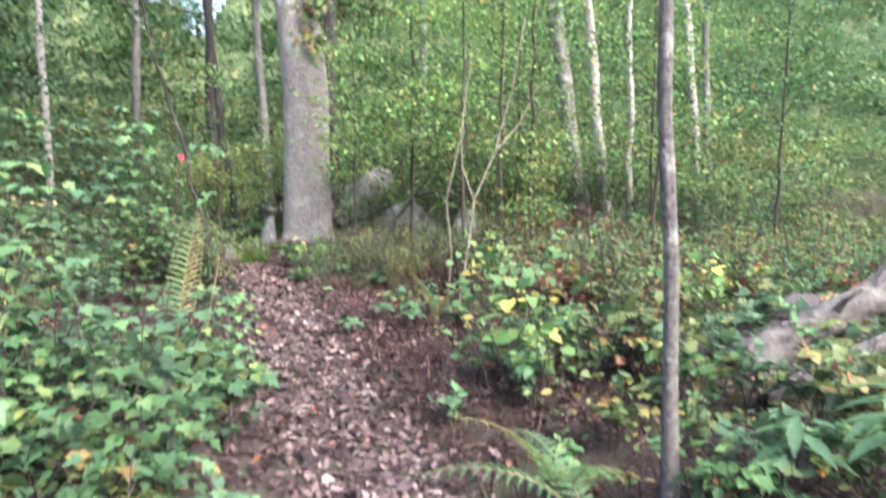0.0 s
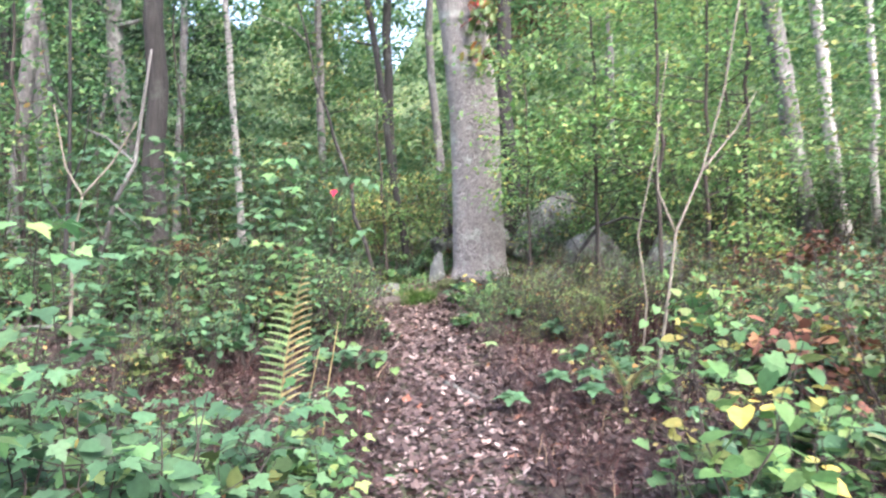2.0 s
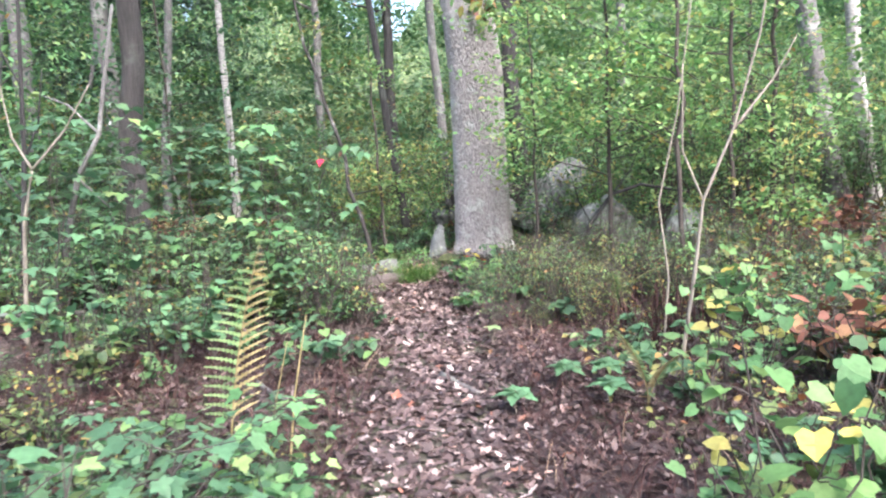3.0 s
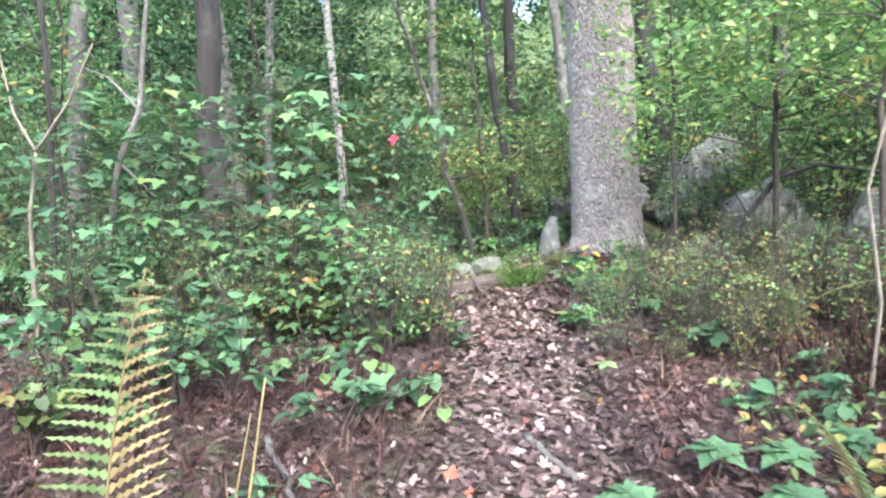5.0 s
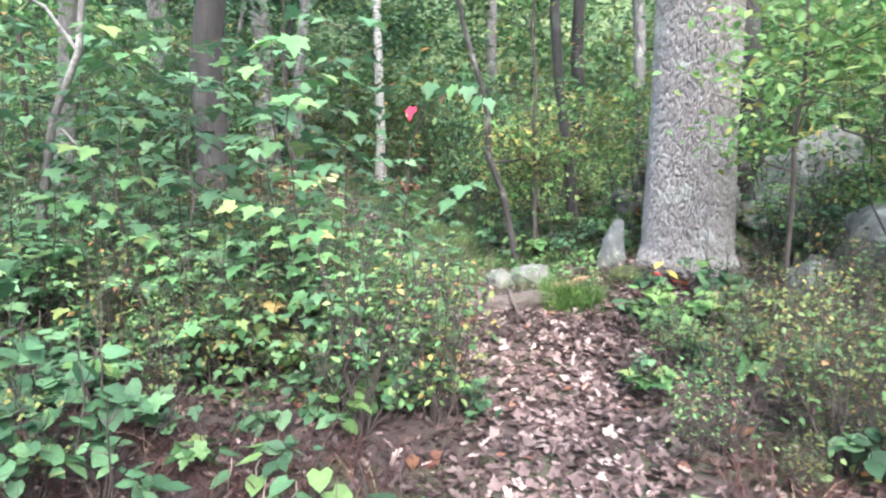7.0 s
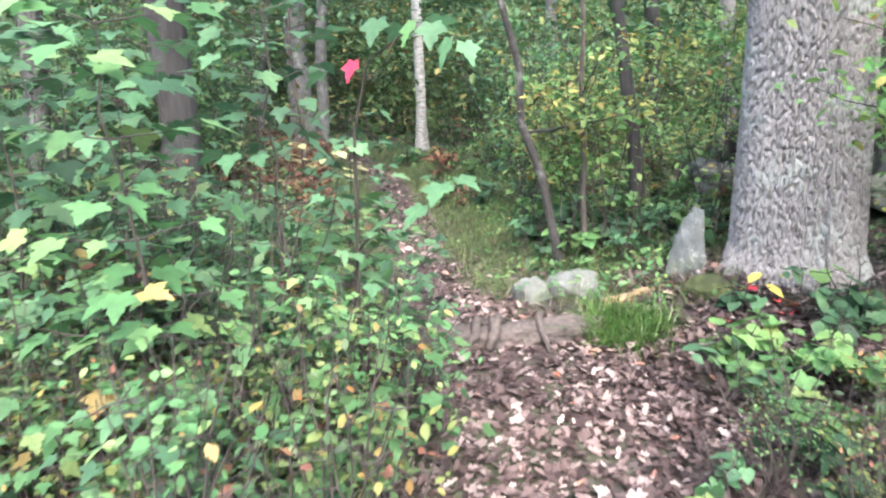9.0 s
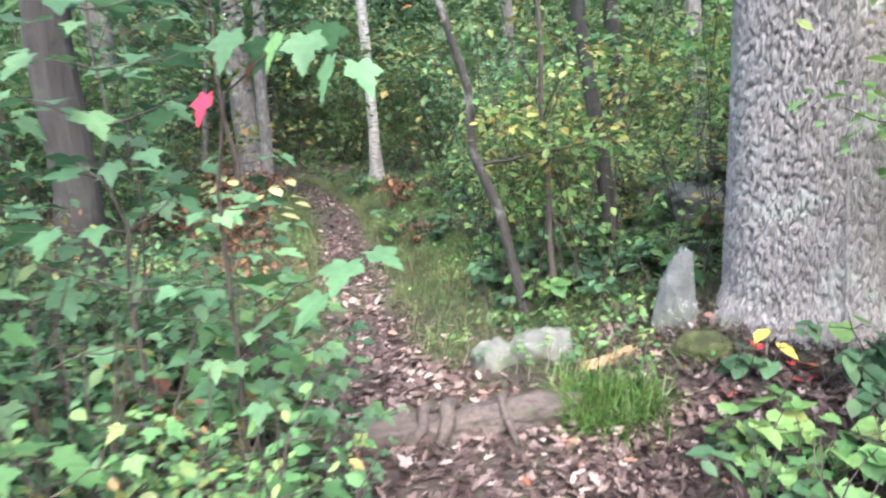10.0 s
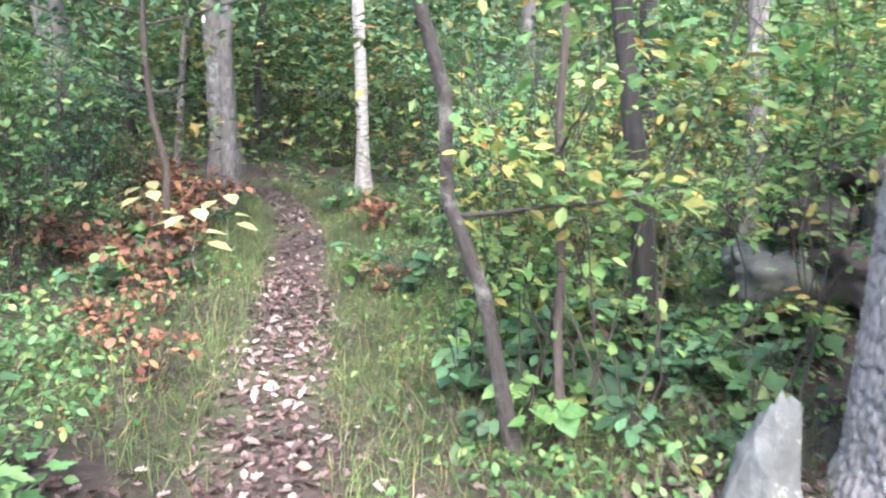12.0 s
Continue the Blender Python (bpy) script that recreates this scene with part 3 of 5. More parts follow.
boulder("boulder", "large pale lichen-covered boulder behind low brush", (3.05, 13.05, 0.45), (0.62, 0.5, 0.66), STONE, 1, 20)
boulder("boulder", "rounded grey boulder with dark hollow below", (4.05, 12.75, 0.35), (0.36, 0.4, 0.62), STONE, 2, 10)
boulder("boulder", "low grey boulder beside the larger one", (2.45, 12.75, 0.2), (0.3, 0.3, 0.34), STONE, 3, 50)
boulder("boulder", "large pale boulder on the rise behind the brush", (2.8, 15.2, 0.75), (0.85, 0.6, 0.75), STONE, 4, 0)
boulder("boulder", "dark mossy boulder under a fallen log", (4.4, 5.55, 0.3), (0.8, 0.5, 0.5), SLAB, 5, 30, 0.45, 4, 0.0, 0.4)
boulder("boulder", "grey boulder half buried in leaf litter", (3.75, 4.1, 0.2), (0.42, 0.4, 0.3), TRAILSTONE, 6, 70, 0.4, 4, 0.0, 0.4)
boulder("boulder", "dark grey rock ledge below the boulders", (4.0, 10.9, 0.2), (0.62, 0.42, 0.44), TRAILSTONE, 12, 15, 0.4, 4, 0.0, 0.45)
boulder("trail_rock", "grey lichen-spotted rock at the edge of the path", (-0.17, 12.42, 0.05), (0.15, 0.13, 0.15), TRAILSTONE, 7, 15, 0.5, 4, 0.1, 0.6)
boulder("trail_rock", "flat grey rock overgrown with seedlings", (0.07, 12.52, 0.1), (0.19, 0.13, 0.13), TRAILSTONE, 8, 5, 0.5, 4, 0.1, 0.6)
boulder("marker_stone", "upright pointed stone with white lichen beside the oak", (0.77, 12.82, 0.32), (0.13, 0.11, 0.36), MARKER, 8, 12, 0.4, 5, 0.36, 0.6)
for k, (x, y, z, s) in enumerate([(0.95, 14.75, 0.58, 0.22), (1.35, 14.7, 0.68, 0.25), (1.78, 14.75, 0.72, 0.23), (1.12, 14.95, 0.92, 0.2), (1.52, 14.9, 1.0, 0.22), (1.3, 15.0, 1.22, 0.18), (0.74, 14.95, 0.62, 0.17), (1.92, 15.0, 0.98, 0.2), (2.15, 14.8, 0.55, 0.22)]):
    tagged(boulder("wall_stone", "mossy grey stone in a tumbled stone heap", (x, y, z), (s * 1.15, s, s * 0.72), (TRAILSTONE, SLAB)[k % 2], 30 + k, 40 * k, rough=0.7, cuts=4, block=0.3), group="stones of the heap")
boulder("moss_mound", "low mound of dark green moss by the oak", (0.92, 12.5, 0.17), (0.17, 0.13, 0.13), MOSS, 50, 10, 0.15)
boulder("moss_mound", "mossy lump at the edge of the path", (-0.76, 11.25, 0.05), (0.2, 0.14, 0.12), MOSS, 51, 20, 0.15)


# ---- fallen wood ----
def log(name, label, a, b, r, mat, seed, wob=0.04, taper=0.75, forks=0):
    pts = wobbly(a, b, 10, wob, seed)
    ob = thing(name, label, "log", at=Matrix.Translation(pts[0]))
    rel = [p - pts[0] for p in pts]
    rr = [r * (1 - (1 - taper) * i / 9) * (1 + 0.12 * math.sin(i * 2.3 + seed)) for i in range(10)]
    part("trunk", mesh_of("log", *tube(rel, rr, 12), mat, True), ob)
    for k in range(forks):
        p = rel[3 + 2 * k]
        q = p + Vector((0.25 * (-1) ** k, 0.1, 0.35))
        part("branch_stub", mesh_of("stub", *tube(wobbly(p, q, 4, 0.03, seed + k), [r * 0.4, r * 0.3, r * 0.2, r * 0.1], 6), mat, True), ob)
    return ob


def gnarled(name, label, a, b, r, mat, seed):
    """A rotting log: knots, long splits and broken ends."""
    a, b = Vector(a), Vector(b)
    ob = thing(name, label, "log", at=Matrix.Translation(a))
    d = (b - a).normalized()
    side = d.orthogonal().normalized()
    up = d.cross(side)
    n, seg = 80, 30
    off = Vector((seed * 2.7, seed, 0))
    verts = []
    for i in range(n):
        s = i / (n - 1)
        mid = (b - a) * s + (side * noise.noise(Vector((s * 3, seed, 0))) + up * noise.noise(Vector((s * 3, 9, seed)))) * r * 0.6
        for k in range(seg):
            t = 2 * math.pi * k / seg
            c, e = math.cos(t), math.sin(t)
            split = abs(noise.noise(Vector((s * 1.6, c * 3, e * 3)) + off))
            rr = r * (1 + 0.35 * noise.noise(Vector((s * 5, c * 1.3, e * 1.3)) + off) + 0.12 * noise.noise(Vector((s * 22, c * 5, e * 5)) + off) - 1.1 * max(0, 0.16 - split) * 2)
            end = 0.08 * noise.noise(Vector((c * 2, e * 2, seed))) if i in (0, n - 1) else 0
            verts.append(mid + side * c * rr + up * e * rr + d * end)
    faces = [(i * seg + k, i * seg + (k + 1) % seg, (i + 1) * seg + (k + 1) % seg, (i + 1) * seg + k) for i in range(n - 1) for k in range(seg)]
    faces += [tuple(range(seg - 1, -1, -1)), tuple((n - 1) * seg + k for k in range(seg))]
    part("trunk", mesh_of("log", verts, faces, mat, True), ob)
    for k in range(2):
        p = (b - a) * (0.35 + 0.3 * k)
        q = p + up * r * 2.6 * (1 if up.z > 0 else -1) + d * 0.1
        part("branch_stub", mesh_of("stub", *tube(wobbly(p, q, 4, 0.02, seed + k), [r * 0.3, r * 0.24, r * 0.16, r * 0.06], 7), mat, True), ob)


gnarled("fallen_log", "grey weathered rotting log leaning on rocks", (3.62, 5.05, 0.42), (5.6, 5.4, 1.15), 0.13, WEATHERED, 3)
gnarled("fallen_branch", "dark fallen branch under the log", (3.4, 4.6, 0.34), (4.6, 4.8, 0.7), 0.05, WEATHERED, 5)
log("rotten_bark", "split piece of orange-brown rotten wood beside the path", (0.32, 12.36, 0.06), (0.68, 12.7, 0.14), 0.045, FRESH_WOOD, 7, 0.015, 0.5)
log("stick", "short grey stick lying on dry leaves", on_ground(0.93, 8.27, 0.02), on_ground(1.2, 7.86, 0.02), 0.022, WEATHERED, 8, 0.01)
def path_log():
    """A half-sunk weathered log across the path: a split, knotty trunk with bark grooves along it."""
    a, b = Vector((-0.78, 11.2, 0.0)), Vector((0.36, 12.0, 0.05))
    ob = thing("path_log", "half-buried weathered grey-brown log lying across the path", "log", at=Matrix.Translation(a))
    d = (b - a).normalized()
    side = Vector((-d.y, d.x, 0)).normalized()
    n, seg = 90, 36
    verts = []
    for i in range(n):
        s = i / (n - 1)
        mid = d * ((b - a).length * s) + side * 0.02 * math.sin(5 * s) + Vector((0, 0, 0.012 * math.sin(9 * s)))
        r = 0.10 * (1 - 0.15 * s) * (0.82 + 0.18 * min(1, 8 * s, 8 * (1 - s)))
        for k in range(seg):
            t = 2 * math.pi * k / seg
            q = Vector((s * 5, math.cos(t) * 2, math.sin(t) * 2))
            groove = abs(noise.noise(Vector((s * 2.5, math.cos(t) * 5, math.sin(t) * 5))))
            rr = r * (1 + 0.22 * noise.noise(q) + 0.10 * noise.noise(q * 4) - 0.22 * max(0, 0.25 - groove) * 4)
            verts.append(mid + side * math.cos(t) * rr * 1.15 + Vector((0, 0, math.sin(t) * rr)))
    faces = [(i * seg + k, i * seg + (k + 1) % seg, (i + 1) * seg + (k + 1) % seg, (i + 1) * seg + k) for i in range(n - 1) for k in range(seg)]
    faces += [tuple(range(seg - 1, -1, -1)), tuple((n - 1) * seg + k for k in range(seg))]
    part("trunk", mesh_of("path_log", verts, faces, LOGWOOD, True), ob)
    for s0, r0, w in ((0.45, 0.028, 0.10), (0.53, 0.036, 0.05), (0.72, 0.02, -0.06)):
        p = d * ((b - a).length * s0)
        run = [p + side * 0.20 + Vector((0.1 + w, 0, -0.02)), p + side * 0.08 + Vector((0.04, 0, 0.095)), p + Vector((0, 0, 0.108)), p - side * 0.09 + Vector((-0.02, 0, 0.07)), p - side * 0.19 + Vector((-0.05 - w, 0, -0.03))]
        part("root", mesh_of("root", *tube(run, [r0 * 0.6, r0, r0 * 1.1, r0, r0 * 0.7], 9), LOGWOOD, True), ob, "bare dark root over the log")


LOGWOOD = bark_material("log_wood", (0.02, 0.016, 0.014), (0.10, 0.083, 0.072), 34, 1.0, (0.085, 0.075, 0.062), 0.02)
path_log()
log("fallen_branch", "pale fallen branch among shrubs", on_ground(-3.4, 9.3, 0.08), on_ground(-2.2, 9.2, 0.2), 0.025, WEATHERED, 10)
log("stick", "grey stick in red-brown needles", on_ground(-0.3, 7.9, 0.04), on_ground(0.15, 7.3, 0.06), 0.018, WEATHERED, 11)


# ---- bare crooked stems ----
def stems(name, label, lines, bark, category="shrub"):
    a = Vector(lines[0][0][0])
    ob = thing(name, label, category, at=Matrix.Translation(a))
    for k, (pts, r) in enumerate(lines):
        p = [Vector(q) - a for q in pts]
        fine = []
        for i in range(len(p) - 1):
            fine += [p[i].lerp(p[i + 1], s / 4) for s in range(4)]
        fine.append(p[-1])
        n = len(fine)
        part("stem" if k == 0 else "branch", mesh_of("stem", *tube(fine, [r * (1 - 0.6 * i / (n - 1)) for i in range(n)], 7), bark, True), ob)
    return ob


stems("crooked_sapling", "crooked bare sapling with pale broken tips", [([on_ground(-2.85, 10.0, -0.05), (-2.76, 10, 0.77), (-2.6, 10, 1.4), (-2.36, 10, 1.82), (-2.28, 10, 2.3), (-2.15, 10, 3.0)], 0.035), ([(-2.36, 10, 1.82), (-2.7, 10.1, 2.1), (-3.0, 10.2, 2.2)], 0.014), ([(-2.6, 10, 1.4), (-2.35, 10.1, 1.1), (-2.3, 10.1, 0.8)], 0.012)], GREY_BARK)
stems("forked_sapling", "forked bare sapling with pale twigs", [([on_ground(-2.45, 8.8, -0.05), (-2.43, 8.8, 0.4), (-2.38, 8.8, 1.1), (-2.28, 8.8, 1.5)], 0.022), ([(-2.28, 8.8, 1.5), (-2.0, 8.8, 1.8), (-1.78, 8.8, 2.15)], 0.012), ([(-2.28, 8.8, 1.5), (-2.42, 8.8, 1.75), (-2.5, 8.8, 2.3)], 0.012)], PALE_TWIG)
stems("dark_sapling", "dark bare sapling among shrubs", [([on_ground(-2.95, 9.5, -0.05), (-2.9, 9.5, 0.4), (-2.78, 9.5, 1.66), (-2.7, 9.5, 3.4)], 0.034), ([(-2.79, 9.5, 1.55), (-2.6, 9.45, 1.9), (-2.5, 9.4, 2.35)], 0.012), ([(-2.83, 9.5, 1.2), (-3.05, 9.5, 1.5), (-3.12, 9.55, 2.0)], 0.011), ([(-2.75, 9.5, 2.2), (-2.95, 9.5, 2.6), (-3.0, 9.5, 3.0)], 0.01)], DARK_BARK)
stems("arching_branch", "dark bare branch arching in front of boulders", [([on_ground(2.5, 12.0, -0.05), (2.56, 12, 0.35), (2.7, 12, 0.75), (2.95, 12, 1.1), (3.3, 12, 1.22), (3.9, 12, 1.12)], 0.04), ([(2.95, 12, 1.1), (3.2, 12.1, 1.4), (3.3, 12.1, 1.7)], 0.012), ([(2.7, 12, 0.75), (2.55, 12, 1.0), (2.45, 12, 1.3)], 0.01)], DARK_BARK)
stems("pale_sapling", "pale forked sapling rising from leaf litter", [([on_ground(2.69, 8.4, -0.05), (2.76, 8.4, 0.7), (2.8, 8.4, 1.25), (2.99, 8.4, 1.75), (3.14, 8.4, 2.4), (3.24, 8.4, 3.2)], 0.015), ([(2.8, 8.4, 1.25), (2.64, 8.4, 1.6), (2.62, 8.4, 2.2)], 0.01), ([(2.99, 8.4, 1.75), (3.29, 8.5, 2.1), (3.44, 8.5, 2.4)], 0.01)], PALE_TWIG)
stems("pale_sapling", "thin pale bent sapling", [([on_ground(2.71, 8.9, -0.05), (2.73, 8.9, 0.6), (2.63, 8.9, 1.2), (2.75, 8.9, 1.9), (2.83, 8.9, 2.8)], 0.011)], PALE_TWIG)



# ---- plants ----
def twiggy(seed, tall, wide, count, slim=1.0):
    """Stems of a shrub, and the twigs that bear leaves."""
    r = random.Random(seed)
    wood, bear = [], []
    for _ in range(count):
        a, lean = r.uniform(0, 6.283), r.uniform(0.1, 1.0) * wide
        top = Vector((math.cos(a) * lean, math.sin(a) * lean, tall * r.uniform(0.6, 1.0)))
        foot = Vector((r.uniform(-0.05, 0.05), r.uniform(-0.05, 0.05), -0.06))
        w = wobbly(foot, top, 6, 0.06 * tall, r.random())
        thick = slim * (0.0042 + 0.0034 * tall)
        wood.append(tube(w, [thick * (1 - 0.7 * i / 5) for i in range(6)], 5, False))
        bear.append(w[2:])
        for _k in range(4):
            i = r.randrange(2, 5)
            b = r.uniform(0, 6.283)
            q = w[i] + Vector((math.cos(b), math.sin(b), r.uniform(0.0, 0.6))) * 0.3 * wide * r.uniform(0.6, 1.3)
            t = wobbly(w[i], q, 4, 0.03, r.random())
            wood.append(tube(t, [thick * 0.5, thick * 0.4, thick * 0.3, thick * 0.15], 4, False))
            bear.append(t)
    return wood, bear


def along(bear, n, fuzz, each=5):
    """Leaf places in small flat sprays along the twigs."""
    m = max(1, n // each)
    out = np.empty((m, 3))
    for j in range(m):
        w = bear[rng.integers(len(bear))]
        s = rng.uniform(0.1, 1) * (len(w) - 1)
        i = min(int(s), len(w) - 2)
        out[j] = w[i].lerp(w[i + 1], s - i)
    out += rng.normal(0, 0.6 * fuzz, (m, 3))
    out = np.repeat(out, each, 0)
    out += rng.normal(0, 1, (len(out), 3)) * np.array([1.2, 1.2, 0.4]) * fuzz
    out[:, 2] = np.maximum(out[:, 2], 0.02)
    return out


def plant_kind(name, label, category, seed, tall, wide, count, leaves, size, shape, mat, bark=TWIG, fuzz=0.05, droop=-0.2, extra=None, each=5, slim=1.0):
    wood, bear = twiggy(seed, tall, wide, count, slim)
    stem_mesh = mesh_of(name + "_stems", *join(*wood), bark, True)
    crown_mesh = mesh_of(name + "_leaves", *leaf_cloud(shape, along(bear, leaves, fuzz, each), size, 0.4, droop, 0.4), mat, True)
    meshes = [("stem", stem_mesh), ("crown", crown_mesh)]
    if extra:
        n, emat = extra
        meshes.append(("autumn_crown", mesh_of(name + "_autumn", *leaf_cloud(shape, along(bear, n, fuzz, each), size, 0.4, droop, 0.4), emat)))
    return name, label, category, meshes


def plant(kind, x, y, turn, scale, group, dz=0.0):
    name, label, category, meshes = kind
    ob = thing(name, label, category, group, Matrix.Translation((x, y, float(height(x, y)) + dz)) @ Matrix.Rotation(turn, 4, "Z") @ Matrix.Scale(scale, 4))
    for nm, me in meshes:
        part(nm, me, ob)
    return ob


KINDS = {
    "seedling": [plant_kind("seedling", "low green seedling with broad leaves in leaf litter", "plant", 100 + k, 0.32, 0.22, 4, 20, 0.085, (HEART, MAPLE, OVATE)[k % 3], (COOL, GREEN, COOL, LIME)[k % 4], fuzz=0.03) for k in range(5)],
    "ground": [plant_kind("groundcover_plant", "leafy green groundcover plant with broad leaves", "plant", 120 + k, 0.55, 0.34, 6, 75, 0.074, (MAPLE, OVATE, HEART)[k % 3], (COOL, GREEN, OLIVE)[k % 3], fuzz=0.04, extra=(5, (LIME, RUST, RUST)[k % 3])) for k in range(6)],
    "shrub": [plant_kind("understory_shrub", "green understory shrub with small pointed leaves", "shrub", 140 + k, 1.2, 0.55, 8, 300, 0.058, OVATE, (GREEN, COOL, OLIVE, COOL)[k % 4], fuzz=0.07, extra=(10, (RUST, LIME)[k % 2])) for k in range(6)],
    "brush": [plant_kind("brush_clump", "dense twiggy brush with tiny olive leaves", "shrub", 160 + k, 1.0, 0.4, 15, 235, 0.04, OVATE, (OLIVE, GREEN, OLIVE)[k % 3], fuzz=0.05, extra=(16, (LIME, RUST)[k % 2]), each=4, slim=0.8) for k in range(4)],
    "bush": [plant_kind("tall_shrub", "tall airy shrub with bright green leaves", "shrub", 180 + k, 2.7, 1.1, 7, 620, 0.085, OVATE, (GREEN, COOL, LIME, GREEN)[k % 4], fuzz=0.16, extra=(28, LIME), each=14, slim=0.8) for k in range(5)],
    "bright": [plant_kind("bright_shrub", "tall shrub with lime and yellow-green leaves", "shrub", 200 + k, 3.4, 1.3, 7, 560, 0.075, OVATE, (LIME, GREEN, LIME)[k % 3], fuzz=0.2, extra=(14, AUTUMN), each=14, slim=0.8) for k in range(3)],
    "airy": [plant_kind("airy_sapling", "thin sapling with sparse yellow-green leaves", "sapling", 240 + k, 2.4, 0.8, 4, 230, 0.066, OVATE, LIME, fuzz=0.1, extra=(64, AUTUMN), each=8, slim=0.5) for k in range(4)],
}


def maple_kind(seed, tall, size, mat):
    """An upright stem with opposite side twigs, each ending in a flat tier of lobed leaves."""
    r = random.Random(seed)
    stem = wobbly((0, 0, -0.06), (r.uniform(-0.08, 0.08), r.uniform(-0.08, 0.08), tall), 12, 0.03, seed)
    wood = [tube(stem, [0.0075 * (1 - 0.07 * i) for i in range(12)], 6, False)]
    at, yaw, pitch = [], [], []
    z, turn = 0.16 * tall, r.uniform(0, 3)
    while z < tall:
        s = (z + 0.06) / (tall + 0.06) * 11
        p = stem[min(int(s), 10)].lerp(stem[min(int(s), 10) + 1], s % 1)
        reach = (0.30 * (1 - 0.7 * z / tall) + 0.05) * r.uniform(0.7, 1.3)
        for side in (0, math.pi):
            a = turn + side + r.uniform(-0.25, 0.25)
            tip = p + Vector((math.cos(a) * reach, math.sin(a) * reach, reach * r.uniform(0.05, 0.4)))
            twig = wobbly(p, tip, 4, 0.012, r.random())
            wood.append(tube(twig, [0.0032, 0.0026, 0.002, 0.0014], 4, False))
            for q, lean in ((twig[3], 0), (twig[2], 1), (twig[2], -1), (twig[1], 1.2)):
                b = a + lean * r.uniform(0.7, 1.2) + r.uniform(-0.2, 0.2)
                e = q + Vector((math.cos(b) * 0.045, math.sin(b) * 0.045, 0.012))
                wood.append(tube([q, e], [0.0012, 0.0009], 3, False))
                at.append(e), yaw.append(b - math.pi / 2), pitch.append(r.gauss(-0.3, 0.22))
        z += tall * r.uniform(0.075, 0.11)
        turn += math.pi / 2 + r.uniform(-0.3, 0.3)
    n = len(at)
    leaves = scatter(MAPLE, np.array(at), size * rng.uniform(0.65, 1.2, n), turns(np.array(yaw), np.array(pitch), rng.normal(0, 0.2, n)))
    return "maple_sapling", "slim maple sapling with tiers of broad lobed green leaves", "sapling", [("stem", mesh_of("maple_stems", *join(*wood), TWIG, True)), ("crown", mesh_of("maple_leaves", *leaves, mat, True))]


KINDS["maple"] = [maple_kind(220 + k, 1.55, 0.088, (COOL, GREEN, COOL, COOL)[k]) for k in range(4)]
KINDS["small_maple"] = [maple_kind(230 + k, 0.75, 0.075, (COOL, GREEN, COOL)[k]) for k in range(3)]


def zone(kind, n, xs, ys, clear, group, lo=0.75, hi=1.2, far=99, seed=1):
    r = random.Random(seed)
    made = tries = 0
    while made < n and tries < 40 * n:
        tries += 1
        x, y = r.uniform(*xs), r.uniform(*ys)
        g = float(trail_gap(x, y))
        if g < clear or g > far or math.hypot(x - 1.41, y - 13) < 0.6 or (0.6 < x < 2.0 and 11.6 < y < 13 and kind not in ("seedling",)) or (-0.5 < x < 0.95 and 11.2 < y < 12.95):
            continue
        plant(r.choice(KINDS[kind]), x, y, r.uniform(0, 6.283), r.uniform(lo, hi), group)
        made += 1


zone("ground", 95, (-2.6, 0.55), (2.6, 6.0), 0.48, "groundcover by the path", 0.55, 1.0, seed=1)
zone("small_maple", 26, (-2.4, 0.4), (3.6, 6.2), 0.7, "young maples by the path", 0.6, 1.0, seed=41)
zone("ground", 60, (1.6, 5.0), (3.0, 6.3), 0.75, "groundcover by the path", 0.7, 1.1, seed=2)
zone("seedling", 60, (-2.0, 3.5), (4.5, 11.5), 0.5, "seedlings in the litter", seed=3)
zone("seedling", 44, (-2.2, 0.5), (8.7, 10.2), 0.42, "seedlings in the litter", 0.6, 1.1, seed=49)
zone("brush", 44, (-2.8, 0.25), (9.0, 10.5), 0.6, "brush at the path edge", 0.45, 0.95, seed=50)
zone("brush", 16, (-3.4, -0.7), (6.3, 8.4), 1.4, "brush in the bracken", 0.3, 0.8, seed=54)
zone("ground", 12, (-3.4, -0.8), (6.2, 8.4), 1.5, "groundcover in the bracken", 0.5, 0.9, seed=55)
zone("shrub", 62, (-6.0, 0.0), (9.5, 12.5), 0.7, "shrubs beside the path", 0.5, 0.95, seed=4)
zone("ground", 34, (-3.2, 0.3), (9.4, 11.3), 0.62, "groundcover by the path", 0.6, 1.0, seed=5)
zone("small_maple", 18, (-2.6, 0.3), (9.3, 11.4), 0.65, "young maples by the path", 0.7, 1.25, seed=42)
zone("brush", 60, (1.7, 4.6), (9.6, 12.4), 0.8, "brush below the boulders", 0.4, 0.95, seed=6)
zone("brush", 26, (1.2, 2.6), (9.35, 11.2), 0.52, "brush at the path edge", 0.3, 0.75, seed=43)
zone("shrub", 36, (-7.0, -1.6), (3.5, 8.5), 1.6, "shrubs beside the path", 0.6, 1.1, seed=7)
zone("shrub", 40, (-9.0, -3.0), (13.2, 19.0), 1.3, "shrubs behind the oak", 0.5, 1.0, seed=8)
zone("shrub", 16, (1.8, 6.0), (13.4, 18.0), 1.1, "shrubs behind the oak", 0.7, 1.2, seed=45)
zone("shrub", 12, (-2.6, 1.2), (16.5, 20.0), 1.1, "shrubs behind the oak", 0.7, 1.2, seed=46)
zone("bush", 46, (-11.0, -1.0), (13.0, 22.0), 1.6, "tall shrubs in the woods", 0.7, 1.15, seed=9)
zone("bright", 22, (3.4, 10.0), (14.0, 18.0), 1.2, "bright shrubs on the rise", 0.7, 1.1, seed=10)
zone("bush", 30, (1.5, 12.0), (14.5, 22.0), 1.2, "tall shrubs in the woods", 0.8, 1.3, seed=11)
